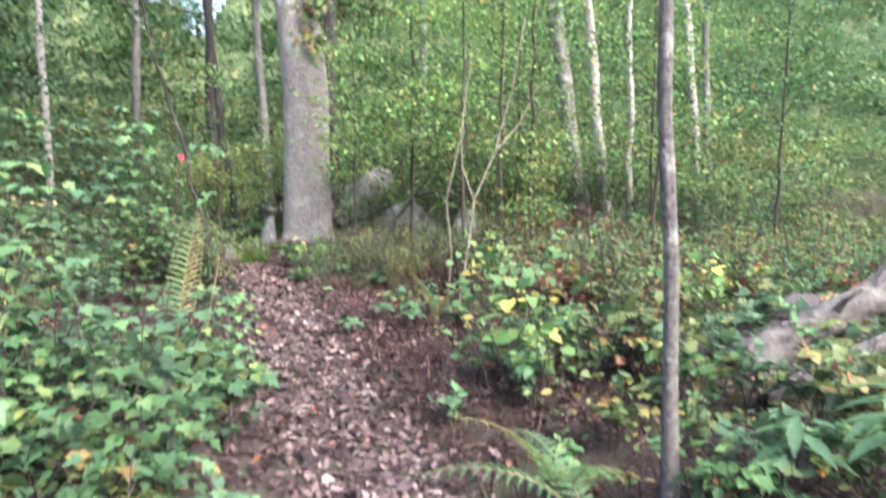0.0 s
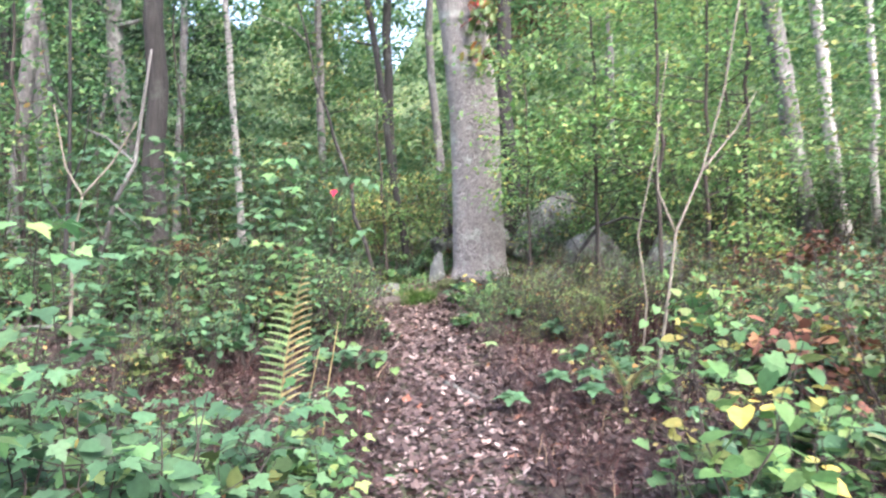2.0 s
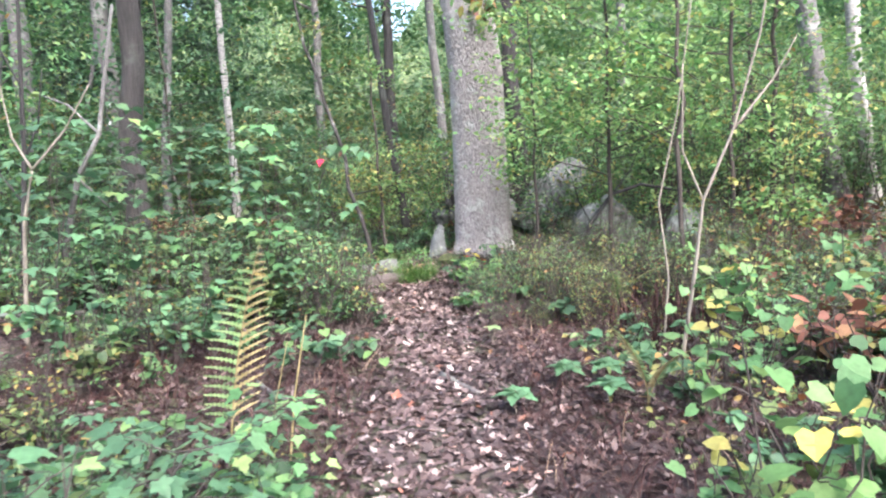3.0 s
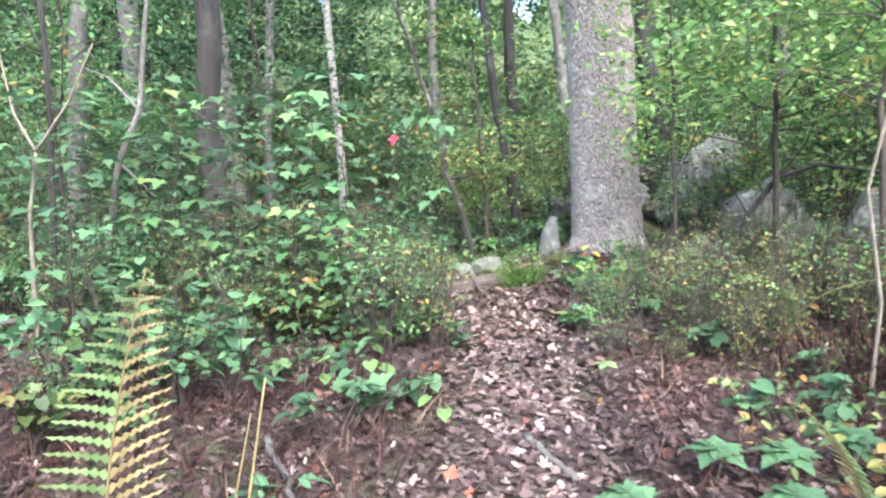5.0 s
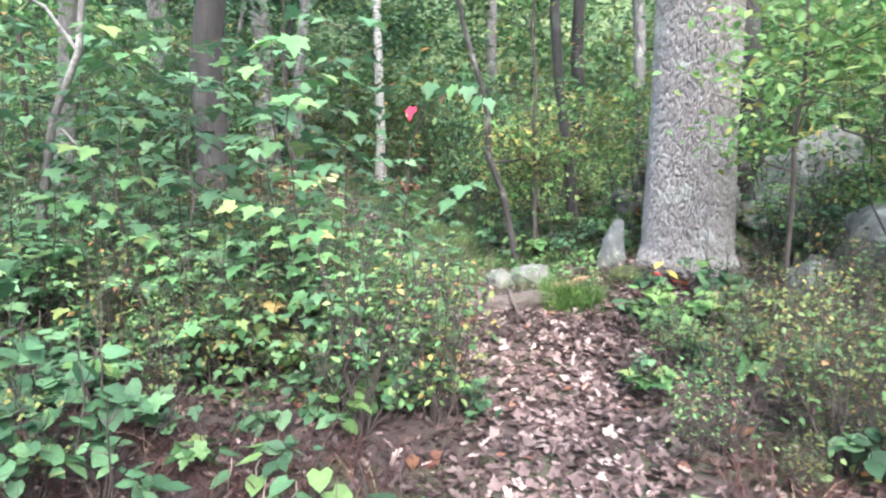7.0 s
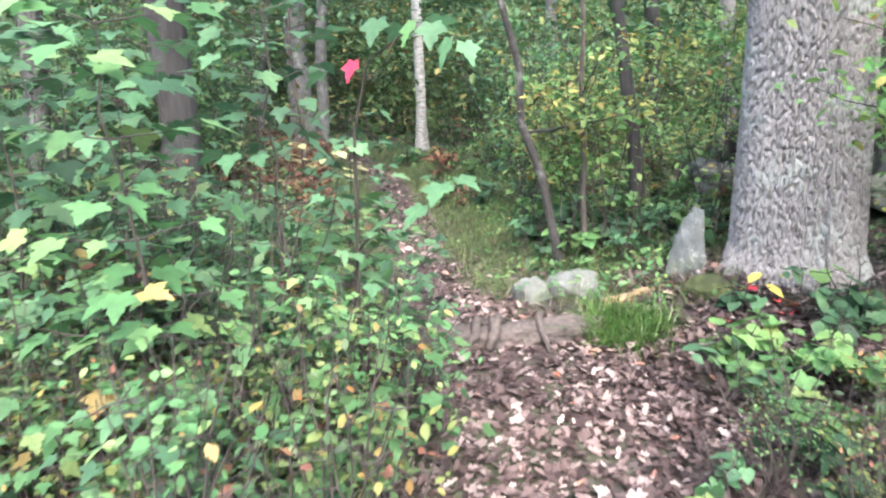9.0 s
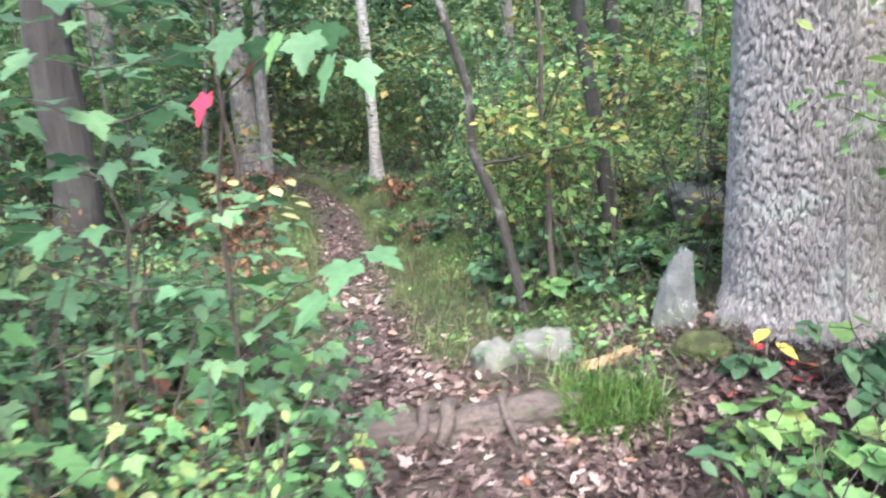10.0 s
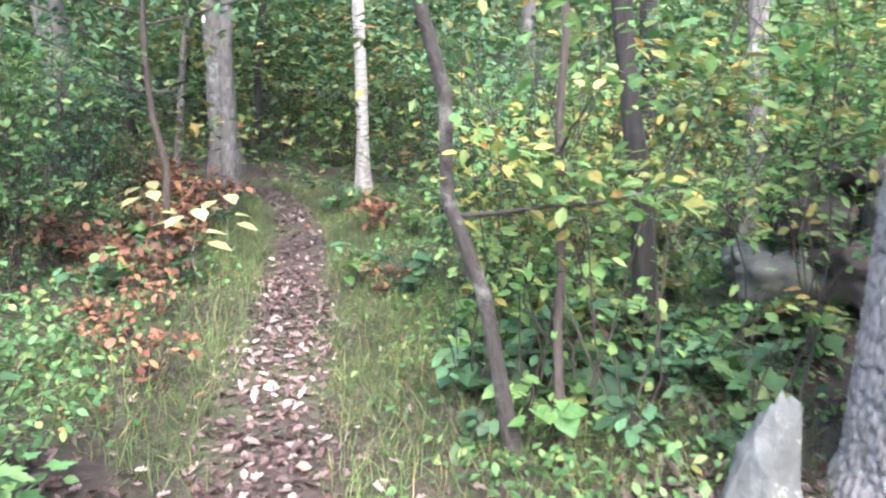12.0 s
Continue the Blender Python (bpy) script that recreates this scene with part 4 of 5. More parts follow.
zone("ground", 44, (3.3, 7.0), (6.5, 12.0), 1.2, "groundcover by the path", 0.8, 1.2, seed=12)
zone("shrub", 24, (3.0, 8.0), (5.5, 10.0), 1.2, "shrubs on the bank", 0.7, 1.1, seed=13)
zone("bush", 14, (-7.0, -3.0), (6.0, 12.0), 3.2, "tall shrubs in the woods", 0.7, 1.1, seed=14)
zone("seedling", 60, (-6.0, 2.0), (12.2, 18.0), 0.42, "seedlings in the litter", 0.8, 1.4, seed=15)
for x, y, size, k in [(-0.78, 10.55, 1.3, 0), (-0.66, 9.66, 1.2, 1), (-0.42, 10.5, 0.75, 2), (-1.2, 10.3, 1.25, 3), (-1.45, 9.75, 1.2, 0), (-0.85, 11.15, 0.8, 2), (-1.8, 10.7, 1.25, 3), (-1.05, 9.95, 0.9, 2), (-0.25, 10.85, 0.55, 3), (-2.05, 9.9, 1.25, 1), (-1.55, 11.3, 1.15, 0), (-2.5, 10.6, 1.3, 2), (-0.35, 10.1, 0.5, 1), (-0.1, 10.45, 0.55, 2)]:
    plant(KINDS["maple"][k], x, y, 1.7 * k + 3 * x, size, "maple saplings by the path")



zone("airy", 20, (-1.0, 1.1), (13.3, 16.5), 0.9, "airy saplings behind the rocks", 0.7, 1.1, seed=16)
zone("airy", 8, (2.4, 5.0), (10.0, 13.0), 1.3, "airy saplings beside the path", 0.7, 1.1, seed=17)
zone("maple", 16, (-6.0, -1.5), (8.8, 13.0), 2.0, "maple saplings in the shade", 0.8, 1.3, seed=51)
zone("seedling", 34, (-0.6, 1.0), (12.95, 14.6), 0.45, "seedlings in the litter", 0.8, 1.5, seed=18)
zone("seedling", 26, (0.7, 2.2), (10.6, 12.5), 0.7, "seedlings in the litter", 0.6, 1.2, seed=19)
zone("shrub", 26, (1.5, 6.0), (13.6, 19.0), 1.1, "shrubs behind the oak", 0.6, 1.0, seed=21)
zone("shrub", 6, (1.95, 3.4), (13.0, 14.8), 1.0, "shrubs behind the oak", 0.6, 1.0, seed=52)
zone("airy", 3, (2.0, 3.4), (12.6, 14.6), 1.0, "airy saplings behind the rocks", 0.7, 1.1, seed=53)
zone("ground", 40, (-1.2, 1.4), (13.5, 17.0), 0.9, "groundcover behind the rocks", 0.5, 0.9, seed=44)


def low_green(name, label, n, xs, ys, clear, size, mat, high):
    """Low leaves that hide the soil off the path."""
    p = np.stack([rng.uniform(*xs, n), rng.uniform(*ys, n)], 1)
    g = trail_gap(p[:, 0], p[:, 1])
    p = p[(g > clear + rng.uniform(0, 0.5, n)) & (np.hypot(p[:, 0] - 1.41, p[:, 1] - 13) > 0.7)]
    lump = 0.5 + 0.5 * np.sin(2.3 * p[:, 0] + 1.1 * np.sin(1.7 * p[:, 1])) * np.sin(2.1 * p[:, 1] + 0.7)
    p = np.column_stack([p, height(p[:, 0], p[:, 1]) + 0.02 + high * lump * rng.uniform(0, 1, len(p))])
    v, f = leaf_cloud(OVATE if size < 0.1 else SIMPLE, p, size)
    tagged(new(name, mesh_of(name, v, f, mat)), label, "groundcover", kind="stuff")


low_green("low_groundcover", "low mixed green groundcover hiding the soil", 24000, (-9, 7), (12.8, 20), 0.6, 0.05, GREEN, 0.2)
low_green("low_groundcover", "low green leaves covering the forest floor", 16000, (-16, 16), (18, 34), 0.6, 0.14, GREEN, 0.45)
low_green("low_groundcover", "low green leaves beside the path", 10000, (-6, 0.2), (9.3, 13), 0.6, 0.05, GREEN, 0.28)
low_green("low_groundcover", "low green leaves on the bank", 12000, (1.9, 8), (3, 13), 0.9, 0.055, OLIVE, 0.3)
low_green("low_groundcover", "low mixed leaves along the far path", 7000, (-6.5, 1.2), (12.3, 18), 0.4, 0.045, GREEN, 0.12)
low_green("low_groundcover", "small bright leaves along the far path", 3000, (-6.5, 1.2), (12.6, 18), 0.4, 0.055, GREEN, 0.2)
low_green("low_groundcover", "low green leaves on the far bank", 26000, (6, 22), (4, 22), 0.9, 0.15, OLIVE, 0.6)
low_green("low_groundcover", "low green leaves in the dim woods", 10000, (-20, -5.5), (4, 20), 0.9, 0.12, GREEN, 0.5)
low_green("low_groundcover", "low green leaves beside the path start", 11000, (-6, 0.5), (2.0, 7), 0.55, 0.05, OLIVE, 0.25)


KINDS["rust"] = [plant_kind("dead_plant", "dead rust-brown plant in groundcover", "plant", 260 + k, 0.5, 0.35, 6, 70, 0.075, OVATE, RUST, fuzz=0.05) for k in range(2)]
KINDS["tall_leafy"] = [plant_kind("leafy_plant", "knee-high plant with broad pale green leaves", "plant", 270 + k, 1.05, 0.35, 4, 50, 0.09, (HEART, MAPLE)[k % 2], (COOL, GREEN, COOL)[k % 3], fuzz=0.07, droop=-0.1) for k in range(3)]
KINDS["yellowing"] = [plant_kind("yellowing_shrub", "low shrub with yellow and lime heart-shaped leaves", "shrub", 280 + k, 0.85, 0.35, 6, 34, 0.085, HEART, (LIME, GREEN)[k % 2], fuzz=0.07, extra=(9, (YELLOW, AUTUMN)[k % 2])) for k in range(2)]
for x, y, sc, k in [(-0.35, 5.1, 0.85, 0), (-0.62, 5.3, 0.95, 1), (-0.15, 4.85, 0.65, 2), (-0.85, 5.0, 0.9, 3), (-0.5, 4.7, 0.7, 1), (-1.15, 5.3, 0.95, 2)]:
    plant(KINDS["maple"][k], x, y, 7 * x, sc, "maple saplings by the path")
zone("rust", 44, (3.2, 8.5), (6.5, 13.5), 1.8, "dead plants on the bank", 0.9, 1.6, seed=47)
zone("yellowing", 30, (3.4, 9.0), (7.0, 13.5), 1.8, "yellowing shrubs on the bank", 0.7, 1.1, seed=48)
zone("rust", 22, (-5.2, -1.5), (12.4, 15.5), 0.6, "dead plants by the far path", 0.5, 0.9, seed=56)
zone("rust", 26, (-6.5, -2.6), (13.8, 17.5), 0.7, "dead plants by the far path", 0.8, 1.3, seed=31)
zone("tall_leafy", 16, (-1.9, 0.25), (4.0, 5.6), 0.8, "leafy plants at the path edge", 0.6, 0.95, seed=33)
for x, y, sc, k in [(-0.95, 8.1, 0.75, 0), (-0.75, 8.35, 0.85, 2), (-1.15, 8.4, 0.9, 0), (-1.3, 8.0, 0.7, 1), (-1.6, 8.5, 0.9, 2), (-2.0, 8.3, 0.9, 0)]:
    plant(KINDS["tall_leafy"][k], x, y, 5 * x, sc, "leafy plants at the path edge")
zone("shrub", 26, (-4.6, -0.5), (9.6, 12.0), 0.8, "shrubs beside the path", 0.5, 0.85, seed=38)
zone("shrub", 44, (6.0, 15.0), (7.5, 18.0), 1.2, "shrubs on the bank", 0.8, 1.3, seed=39)
zone("bush", 20, (6.5, 16.0), (12.0, 20.0), 1.2, "tall shrubs in the woods", 0.8, 1.2, seed=40)
zone("yellowing", 12, (2.2, 5.0), (5.6, 9.0), 1.1, "yellowing shrubs on the bank", 0.7, 1.1, seed=36)
zone("yellowing", 14, (4.4, 8.0), (9.0, 14.0), 1.1, "yellowing shrubs on the bank", 0.7, 1.1, seed=37)
for x, y, sc, k in [(2.15, 5.45, 1.05, 0), (2.45, 5.75, 1.0, 1), (2.3, 5.1, 0.8, 0), (2.0, 5.75, 0.75, 1)]:
    plant(KINDS["yellowing"][k], x, y, x * 9, sc, "yellowing shrubs on the bank")
tree("understory_tree", "slender understory tree with light green leaves before the oak", (2.05, 11.8), (1.95, 11.8, 2.0), 0.02, TWIG, tall=3.2, limbs=18, leaves=1300, leaf=0.065, mat=LIME, low=0.35, reach=0.8, wob=0.03, seed=61)
tree("understory_tree", "slender understory tree with light green leaves on the bank", (3.5, 10.9), (3.4, 10.9, 2.0), 0.03, TWIG, tall=4.4, limbs=16, leaves=1500, leaf=0.07, mat=LIME, low=0.3, reach=1.1, wob=0.04, seed=62)
tree("understory_tree", "slender understory tree with green leaves by the birches", (5.0, 12.0), (4.9, 12.0, 2.0), 0.035, TWIG, tall=5.0, limbs=16, leaves=1700, leaf=0.075, mat=GREEN, low=0.25, reach=1.3, wob=0.04, seed=63)
tree("understory_tree", "slender understory tree with green leaves in the shade", (-4.6, 11.6), (-4.6, 11.6, 2.0), 0.03, TWIG, tall=4.6, limbs=14, leaves=1000, leaf=0.085, mat=GREEN, low=0.4, reach=1.2, wob=0.03, seed=65)


for x, y, tall, mat, seed in [(6.2, 10.2, 5.2, LIME, 66), (7.6, 12.6, 5.8, GREEN, 67), (2.95, 11.9, 3.7, LIME, 72), (4.2, 11.3, 4.4, LIME, 73), (5.6, 14.2, 5.5, LIME, 68), (9.2, 11.2, 5.0, GREEN, 69), (-6.4, 14.2, 5.2, GREEN, 70), (-3.6, 14.8, 4.6, COOL, 71)]:
    tree("understory_tree", "slender understory tree with flat sprays of green leaves", (x, y), (x - 0.1, y, 2.0), 0.03, TWIG, tall=tall, limbs=18, leaves=2300, leaf=0.085, mat=mat, low=0.28, reach=1.6, wob=0.04, seed=seed)


def canopy():
    """Leaves overhead, beyond the top of the view for the most part."""
    for name, n, xs, ys, zs, mat in (("canopy", 520, (-26, -1.5), (6, 34), (6.0, 12.0), GREEN), ("canopy", 50, (-1.5, 20), (14, 36), (7.5, 13.0), LIME)):
        c = np.stack([rng.uniform(*xs, n), rng.uniform(*ys, n), rng.uniform(*zs, n)], 1)
        c = open_sky(c)
        n = len(c)
        k = 40
        p = np.repeat(c, k, 0) + rng.normal(0, 1, (n * k, 3)) * np.array([0.9, 0.9, 0.3])
        v, f = leaf_cloud(SIMPLE, p, 0.2)
        tagged(new(name, mesh_of(name, v, f, mat)), "broken leaf canopy high over the woods", "foliage", kind="stuff")


canopy()


# ---- litter, grass, dead bracken ----
def litter(name, n, xs, ys, want, size, mat, shape=CURLED, label="", lift=0.012, flat=0.35):
    p = np.stack([rng.uniform(*xs, n), rng.uniform(*ys, n)], 1)
    p = p[want(p[:, 0], p[:, 1])]
    p = np.column_stack([p, height(p[:, 0], p[:, 1]) + rng.uniform(0, 2 * lift, len(p))])
    v, f = leaf_cloud(shape, p, size, 0.45, 0.0, flat)
    tagged(new(name, mesh_of(name, v, f, mat)), label, "leaves", kind="stuff")


litter("leaf_litter", 62000, (-3.5, 4.5), (2.5, 15), lambda x, y: (trail_gap(x, y) < trail_half(y) + rng.uniform(-0.1, 0.22, len(x))) | (rng.random(len(x)) < np.where((x < 0.5) & (y > 5.5) & (y < 9.2), 0.3, 0.14)) | ((x > 0.3) & (x < 2.3) & (y > 10.6) & (y < 13.2) & (rng.random(len(x)) < 0.7)) | ((x > 1.1) & (x < 3.4) & (y > 6.6) & (y < 9.2) & (rng.random(len(x)) < 0.75)), 0.052, LITTER, OAKLEAF, label="dry curled brown and pink-tan leaves carpeting the path")
litter("leaf_litter", 30000, (-1.2, 3.4), (2.5, 12.5), lambda x, y: trail_gap(x, y) < trail_half(y) + rng.uniform(-0.12, 0.2, len(x)), 0.05, LITTER, MAPLE, label="dry curled pale leaves scattered along the path")
litter("leaf_litter", 26000, (-7, 3), (12.0, 22), lambda x, y: trail_gap(x, y) < trail_half(y) + rng.uniform(-0.12, 0.08, len(x)), 0.055, LITTER, label="dry brown leaves on the far path")
litter("leaf_litter", 5200, (0.35, 2.5), (10.9, 13.1), lambda x, y: x > 0.2, 0.055, LITTER, OAKLEAF, label="dry brown leaves drifted against the oak foot", lift=0.02)
# Off-path leaves, coloured darker to stand for shade under the shrubs.
litter("leaf_litter", 26000, (-3.5, 3.6), (4.5, 12.2), lambda x, y: trail_gap(x, y) > trail_half(y), 0.06, SHADED_LITTER, OAKLEAF, label="brown leaves under the plants, their shade put into the colour", lift=0.02)
litter("fallen_autumn_leaves", 8, (1.0, 1.4), (12.1, 12.45), lambda x, y: x > 0, 0.07, RED, MAPLE, label="bright red and orange leaves by the oak", lift=0.03)
litter("fallen_autumn_leaves", 500, (-3, 4), (2.5, 14), lambda x, y: trail_gap(x, y) > 0.4, 0.065, RUST, label="scattered red and orange fallen leaves")


def straw(name, label, n, xs, ys, want, length, mat, tilt, spread=0.35, shape=BLADE):
    p = np.stack([rng.uniform(*xs, n), rng.uniform(*ys, n)], 1)
    p = p[want(p[:, 0], p[:, 1])]
    k = len(p)
    p = np.column_stack([p, height(p[:, 0], p[:, 1]) - 0.01])
    v, f = scatter(shape, p, length * rng.uniform(0.5, 1.3, k), turns(rng.uniform(0, 6.283, k), rng.normal(tilt, spread, k), rng.normal(0, 0.3, k)))
    tagged(new(name, mesh_of(name, v, f, mat)), label, "grass", kind="stuff")


straw("dead_bracken", "red-brown dead bracken and needles", 38000, (-2.2, 3.2), (3.2, 9.6), lambda x, y: (trail_gap(x, y) > 0.42) & (((x < 0.45) & (y > 6.0) & (y < 9.0)) | ((x > 1.45) & (rng.random(len(x)) < 0.8))), 0.24, DRYSTRAW, 0.25, 0.35, THIN)
straw("dead_bracken", "upright red-brown dead stalks below the boulders", 420, (2.4, 3.4), (8.6, 9.7), lambda x, y: trail_gap(x, y) > 1.0, 0.45, DRYSTRAW, 1.0, 0.4, THIN)
straw("grass_tuft", "tuft of bright green grass at the path edge", 2600, (0.15, 0.85), (11.7, 12.25), lambda x, y: (x - 0.5) ** 2 / 0.075 + (y - 11.97) ** 2 / 0.045 < rng.uniform(0.3, 1.2, len(x)), 0.24, GRASS, 0.5, 0.5, TUFT)
straw("grass", "fine olive grass drooping beside the far path", 90000, (-5.5, 1.1), (12.3, 19), lambda x, y: (trail_gap(x, y) > trail_half(y) + rng.uniform(-0.06, 0.1, len(x))) & (trail_gap(x, y) < rng.uniform(0.4, 1.9, len(x))), 0.15, FINE_GRASS, 0.45, 0.45, TUFT)
straw("grass", "sparse grass under the leaning stems", 12000, (-1.6, 1.0), (12.9, 17), lambda x, y: trail_gap(x, y) > 0.5, 0.14, FINE_GRASS, 0.5, 0.4, TUFT)


# ---- ferns ----
def frond(length, mats, parent, yaw, lean, width, face, n=36):
    """One frond: a curved stem with a leaflet each side at every step, in the plane of its face."""
    pts = [Vector((math.cos(yaw) * math.sin(lean * s) * length * s, math.sin(yaw) * math.sin(lean * s) * length * s, length * s * math.cos(lean * s * 0.9))) for s in [i / n for i in range(n + 1)]]
    stem = part("frond", mesh_of("rachis", *tube(pts, [0.006 * (1 - 0.7 * i / n) for i in range(n + 1)], 5), FERN_DRY, True), parent)
    for side, mat in ((1, mats[0]), (-1, mats[1])):
        lat = Vector((math.cos(face), math.sin(face), 0)) * side
        first = n * 13 // 36
        for i in range(first, n + 1):
            s = (i - first) / (n - first)
            ln = width * math.sin(math.pi * (0.3 + 0.7 * s)) ** 0.8 + 0.012
            d = (pts[min(i + 1, n)] - pts[i - 1]).normalized()
            ax = (lat + d * 0.45).normalized()
            w = d * 0.019 * 36 / n * (1 - 0.4 * s)
            pv, pf, m = [], [], 7
            for k in range(m):
                a0, a1 = pts[i] + ax * ln * k / m, pts[i] + ax * ln * (k + 1.3) / m
                h = w * (1 - 0.8 * k / m)
                b = len(pv)
                dip = Vector((0, 0, -0.02 * (k / m) ** 2))
                pv += [a0 + dip, a0 + h * 0.75 + ax * ln * 0.06 + dip, a1 + dip, a0 - h * 0.75 + ax * ln * 0.06 + dip]
                pf.append((b, b + 1, b + 2, b + 3))
            part("leaflet", mesh_of("leaflet", pv, pf, mat), stem)


def fern(label, x, y, fronds, size=1.0, mats=(FERN, FERN_DRY), face=None, steps=22):
    ob = thing("fern", label, "fern", at=Matrix.Translation(on_ground(x, y, -0.02)))
    for yaw, lean, ln in fronds:
        frond(ln * size, mats, ob, radians(yaw), lean, 0.125 * ln * size, radians(yaw + 90 if face is None else face), steps)


fern("tall single fern frond half faded to straw yellow", 0.05, 6.33, [(43, 0.16, 1.14)], mats=(FERN_DRY, FERN), face=43, steps=29)
fern("small yellowing fern at the foot of a sapling", 2.15, 7.3, [(200, 0.5, 0.6), (300, 0.6, 0.5)])
fern("green fern spreading over dry leaves", 1.85, 3.7, [(170, 1.2, 0.75), (230, 1.3, 0.7), (100, 1.25, 0.7), (290, 1.3, 0.6)], 1.0, (COOL, COOL))
fern("lime green fern beside the sapling", 1.85, 3.95, [(200, 0.8, 0.85), (260, 0.9, 0.8)], 1.0, (LIME, LIME))
fern("pale green fern among shrubs", 2.55, 9.9, [(180, 0.9, 0.6), (330, 0.8, 0.7), (250, 0.7, 0.6)], 1.0, (LIME, FERN))


for x, y, size, turn in [(3.7, 9.3, 0.9, 0), (4.3, 9.9, 1.0, 70), (4.0, 8.6, 0.8, 140), (5.2, 9.6, 1.1, 200), (4.9, 10.8, 1.0, 30), (5.9, 10.6, 1.1, 110), (3.5, 10.2, 0.8, 250)]:
    fern("arching lime and straw-coloured fern on the bank", x, y, [(turn + 20, 0.9, 0.8), (turn + 150, 0.8, 0.75), (turn + 260, 1.0, 0.85)], size, (LIME, FERN))


# ---- single leaves and small plants ----
def sprig(name, label, x, y, stem_h, leaves, mat, shape=HEART, bark=PALE_TWIG, dz=0.0):
    ob = thing(name, label, "plant", at=Matrix.Translation(on_ground(x, y, dz)))
    part("stem", mesh_of("stem", *tube(wobbly((0, 0, -0.03), (0.02, 0.01, stem_h), 5, 0.02, x * 7 + y), [0.005, 0.0045, 0.004, 0.003, 0.002], 5), bark, True), ob)
    for dx, dy, z, s, yaw, pitch in leaves:
        v, f = scatter(shape, np.array([(dx, dy, z)]), [s], turns(np.array([yaw]), np.array([pitch]), np.array([0.1])))
        part("leaf", mesh_of("leaf", v, f, mat, True), ob)
    return ob


sprig("yellow_seedling", "small seedling with bright yellow leaves by the oak", 1.2, 12.38, 0.16, [(0, 0, 0.18, 0.13, 2.6, -0.3), (0.03, -0.02, 0.12, 0.13, 4.2, -0.4), (-0.02, 0, 0.1, 0.12, 1.0, -0.5), (0.1, 0.06, 0.15, 0.11, 5.4, -0.2)], YELLOW, OVATE)
sprig("yellow_seedling", "seedling with yellow and green leaves at the oak foot", 1.5, 12.45, 0.2, [(0, 0, 0.2, 0.13, 3.4, -0.4), (0.08, 0, 0.22, 0.12, 5.2, -0.3), (-0.06, 0, 0.16, 0.1, 1.4, -0.4)], LIME, HEART)
for k in range(9):
    x, y = -0.42 + 0.11 * k, 8.62 + 0.06 * math.sin(k * 2.1) - 0.03 * k
    sprig("creeping_vine", "low creeping vine with heart-shaped lime leaves", x, y, 0.14, [(0.0, 0.0, 0.15 + 0.04 * (k % 3), 0.1, 0.9 * k, -0.3), (0.05, -0.05, 0.11, 0.09, 0.9 * k + 2.5, -0.4)], LIME if k % 3 else COOL, HEART)
for k, (x, y) in enumerate([(-0.2, 12.24), (-0.02, 12.3), (0.12, 12.36), (0.26, 12.4), (0.05, 12.22), (0.36, 12.5), (0.5, 12.58), (0.3, 12.28), (-0.34, 12.36), (0.62, 12.5)]):
    sprig("green_seedling", "small green seedling growing by the path rock", x, y, 0.12 + 0.03 * (k % 3), [(0, 0, 0.10 + 0.02 * j + 0.03 * (k % 3), 0.06, a + k, -0.1) for j, a in enumerate((0.3, 1.9, 3.1, 4.6))], (COOL, GREEN, LIME)[k % 3], OVATE)
sprig("pale_seedling", "small pale-leaved seedling in dry leaves", 1.33, 8.95, 0.16, [(0, 0, 0.17, 0.09, a, -0.1) for a in (0.2, 1.5, 2.8, 4.1, 5.4)], FERN, OVATE)
for k, (x, y) in enumerate([(1.4, 7.5), (1.75, 7.8), (2.0, 7.75), (2.45, 7.65), (2.3, 7.95), (1.95, 7.4)]):
    sprig("leafy_seedling", "broad-leaved green seedling on the litter", x, y, 0.16, [(0, 0, 0.16, 0.15, a + k, -0.15) for a in (0.3, 1.6, 2.9, 4.2, 5.4)], COOL, MAPLE)
for k, (x, y) in enumerate([(-3.6, 14.6), (-3.2, 15.0), (-4.2, 15.2), (-2.9, 14.3), (-4.6, 14.8)]):
    sprig("pale_plant", "small plant with whitened autumn leaves", x, y, 0.55, [(0.1 * math.cos(a), 0.1 * math.sin(a), 0.35 + 0.05 * j, 0.2, a - 1.57, -0.2) for j, a in enumerate((0.2, 1.3, 2.5, 3.6, 4.8, 5.7))], PALE, OVATE)
# the near spray of maple leaves with one red leaf
SPRAY_AT = Vector(on_ground(-0.42, 10.52))
spray = thing("maple_branch", "maple twig with large green leaves and one red leaf", "sapling", at=Matrix.Translation(SPRAY_AT))
twig_line = [Vector(p) - SPRAY_AT for p in [(-0.42, 10.52, -0.05), (-0.4, 10.5, 0.75), (-0.36, 10.44, 1.3), (-0.26, 10.38, 1.56), (-0.08, 10.34, 1.66), (0.12, 10.3, 1.63)]]
part("stem", mesh_of("stem", *tube(twig_line, [0.009, 0.0075, 0.006, 0.004, 0.003, 0.002], 6), TWIG, True), spray)
low_line = [Vector(p) - SPRAY_AT for p in [(-0.4, 10.5, 0.8), (-0.22, 10.55, 1.02), (-0.02, 10.58, 1.1)]]
part("twig", mesh_of("stem", *tube(low_line, [0.005, 0.0035, 0.002], 5), TWIG, True), spray)
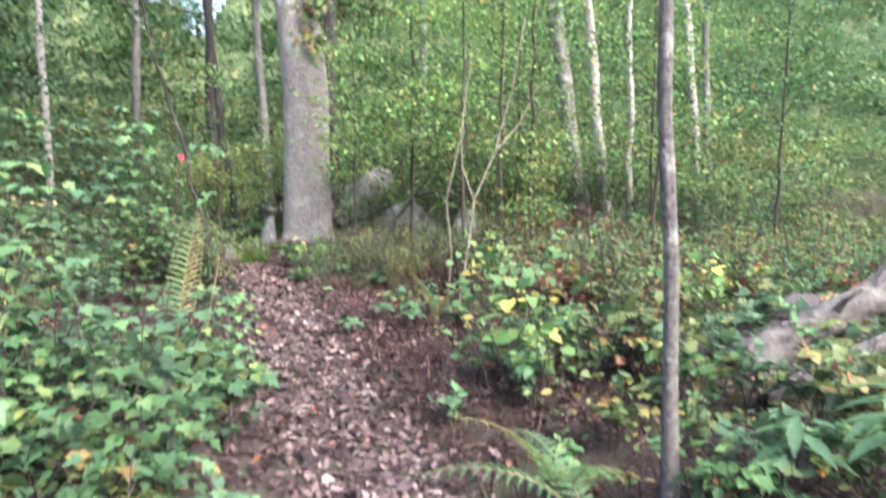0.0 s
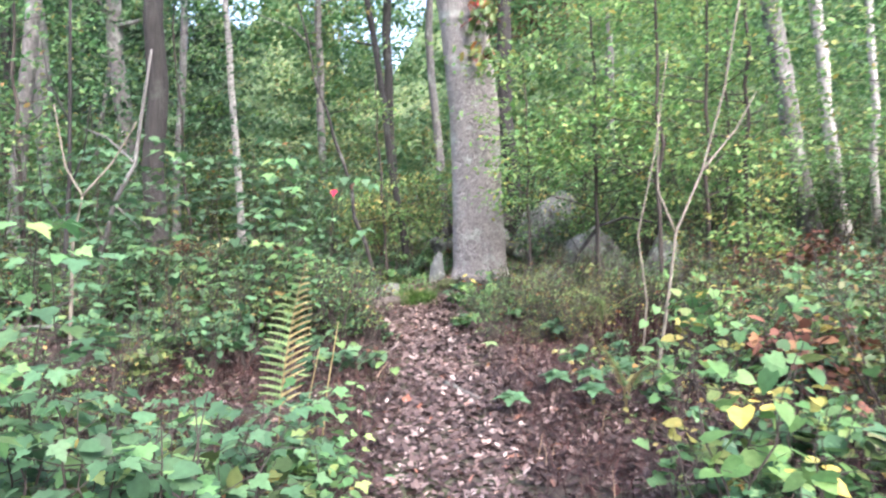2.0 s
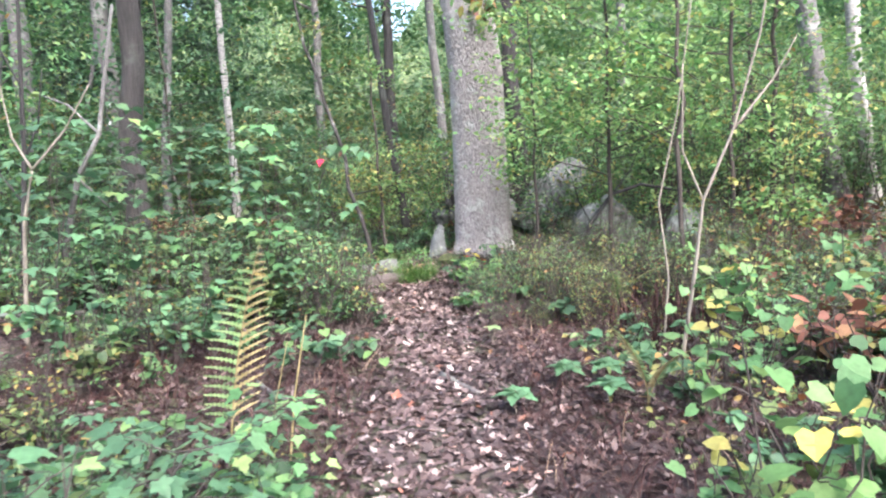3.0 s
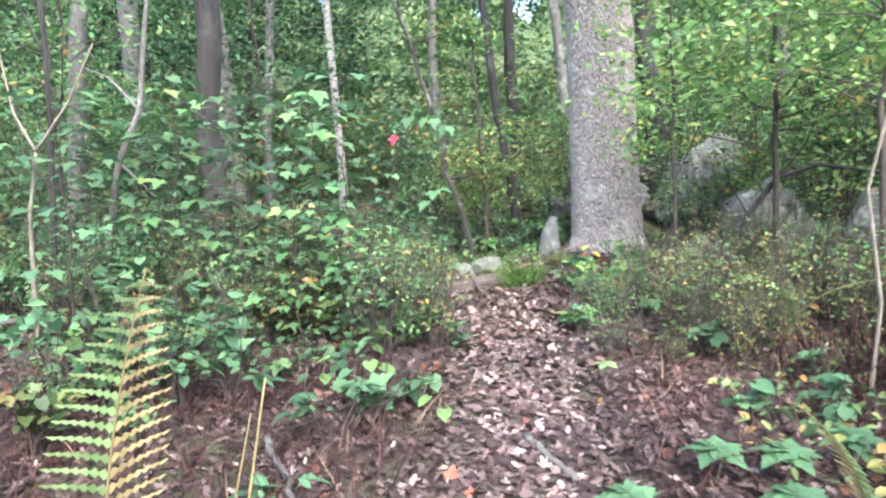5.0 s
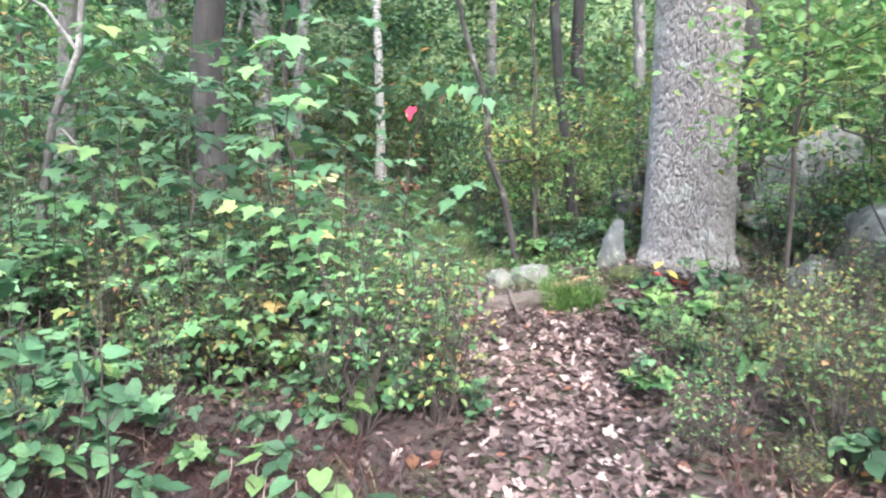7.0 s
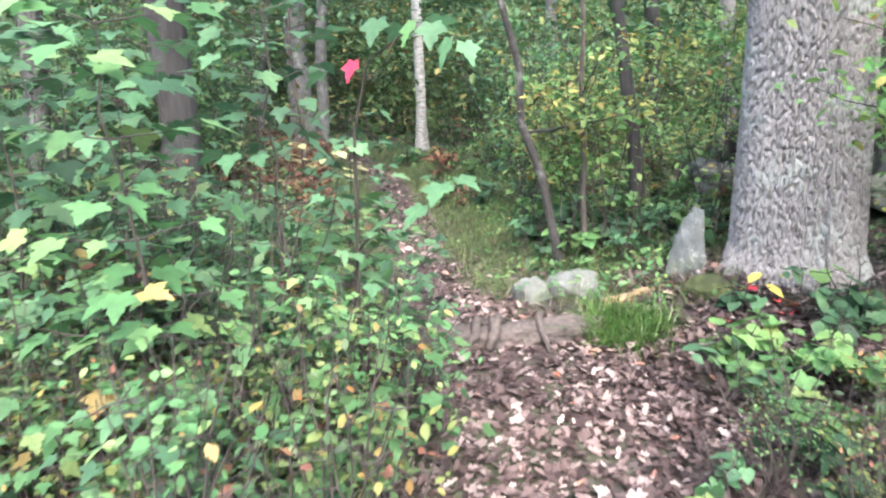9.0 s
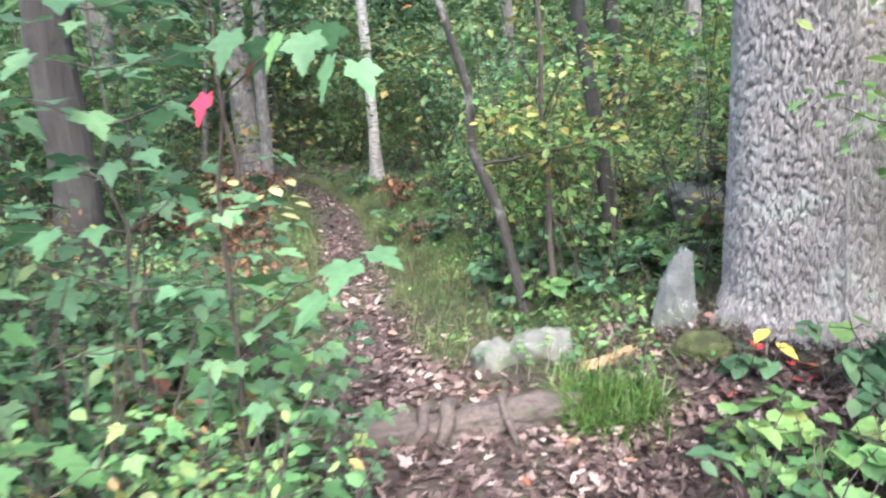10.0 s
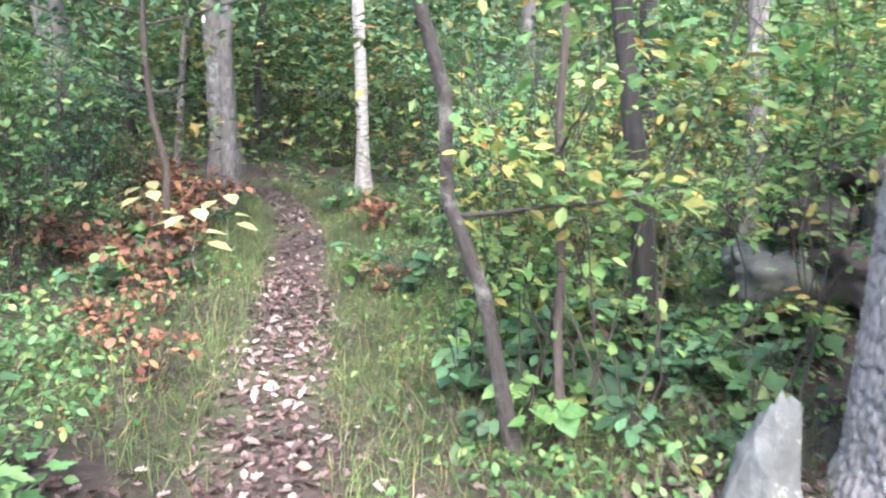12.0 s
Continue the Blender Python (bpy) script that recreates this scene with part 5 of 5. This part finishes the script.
for x, y, z, size, yaw, pitch, mat, nm in [(0.1, 10.28, 1.63, 0.105, 2.5, -1.15, COOL, "leaf"), (0.13, 10.34, 1.62, 0.09, 4.2, -0.9, COOL, "leaf"), (0.03, 10.3, 1.68, 0.10, 3.4, -0.9, COOL, "leaf"), (-0.06, 10.34, 1.69, 0.10, 2.6, -1.0, GREEN, "leaf"), (-0.12, 10.38, 1.68, 0.10, 1.2, -0.7, COOL, "leaf"), (0.02, 10.4, 1.71, 0.10, 0.4, -0.5, COOL, "leaf"), (-0.2, 10.35, 1.7, 0.11, 3.1, -0.9, COOL, "leaf"), (-0.1, 10.29, 1.63, 0.08, 2.2, -1.0, RUST, "leaf"), (-0.33, 10.4, 1.56, 0.085, 2.9, -1.0, CRIMSON, "red_leaf"), (-0.48, 10.42, 1.52, 0.10, 1.6, -0.6, COOL, "leaf"), (-0.46, 10.4, 1.38, 0.11, 2.2, -0.6, COOL, "leaf"), (-0.05, 10.56, 1.1, 0.13, 3.2, -0.45, COOL, "leaf"), (0.0, 10.62, 1.12, 0.11, 4.5, -0.3, COOL, "leaf"), (-0.1, 10.5, 1.02, 0.13, 2.7, -0.6, COOL, "leaf"), (-0.25, 10.5, 0.95, 0.12, 2.2, -0.5, COOL, "leaf"), (-0.3, 10.55, 1.05, 0.12, 1.2, -0.4, GREEN, "leaf")]:
    v, f = scatter(MAPLE, np.array([Vector((x, y, z)) - SPRAY_AT]), [size], turns(np.array([yaw]), np.array([pitch]), np.array([0.1])))
    part(nm, mesh_of("leaf", v, f, mat, True), spray, "red leaf" if nm == "red_leaf" else "")
for k, (x, y, top) in enumerate([(2.5, 3.0, 0.95), (2.75, 3.25, 0.85), (2.6, 3.5, 0.7)]):
    sprig("broadleaf_shrub", "shrub with long glossy green leaves by the fallen log", x, y, top - 0.2, [(0.03 * math.cos(a), 0.03 * math.sin(a), top - 0.25 - 0.05 * (j % 3), 0.22, a, -0.15 - 0.05 * (j % 4)) for j, a in enumerate((0.2, 0.9, 1.6, 2.4, 3.1, 3.9, 4.7, 5.5))], COOL, LONG, TWIG)
# white painted blazes on the grey tree
for dx, z in ((0.0, 2.35), (0.06, 2.75)):
    x = -6.86 - 0.05 * z + dx
    v, f = scatter(OVATE, np.array([(x, 19.27, z)]), [0.13], turns(np.array([0.0]), np.array([1.57]), np.array([0.0])))
    tagged(new("paint_blaze", mesh_of("blaze", v, f, WHITE_MARK)), "small white paint mark on grey bark", "trail mark")
stems("dead_stalk", "straw-coloured dead stalk beside the path", [([on_ground(0.2, 6.75, -0.02), (0.24, 6.75, 0.4), (0.3, 6.8, 0.8)], 0.007)], FERN_DRY, "plant")
stems("dead_stalk", "thin pale dead stalk in bracken", [([on_ground(0.05, 6.9, -0.02), (0.1, 6.9, 0.3), (0.16, 6.95, 0.62)], 0.006)], FERN_DRY, "plant")
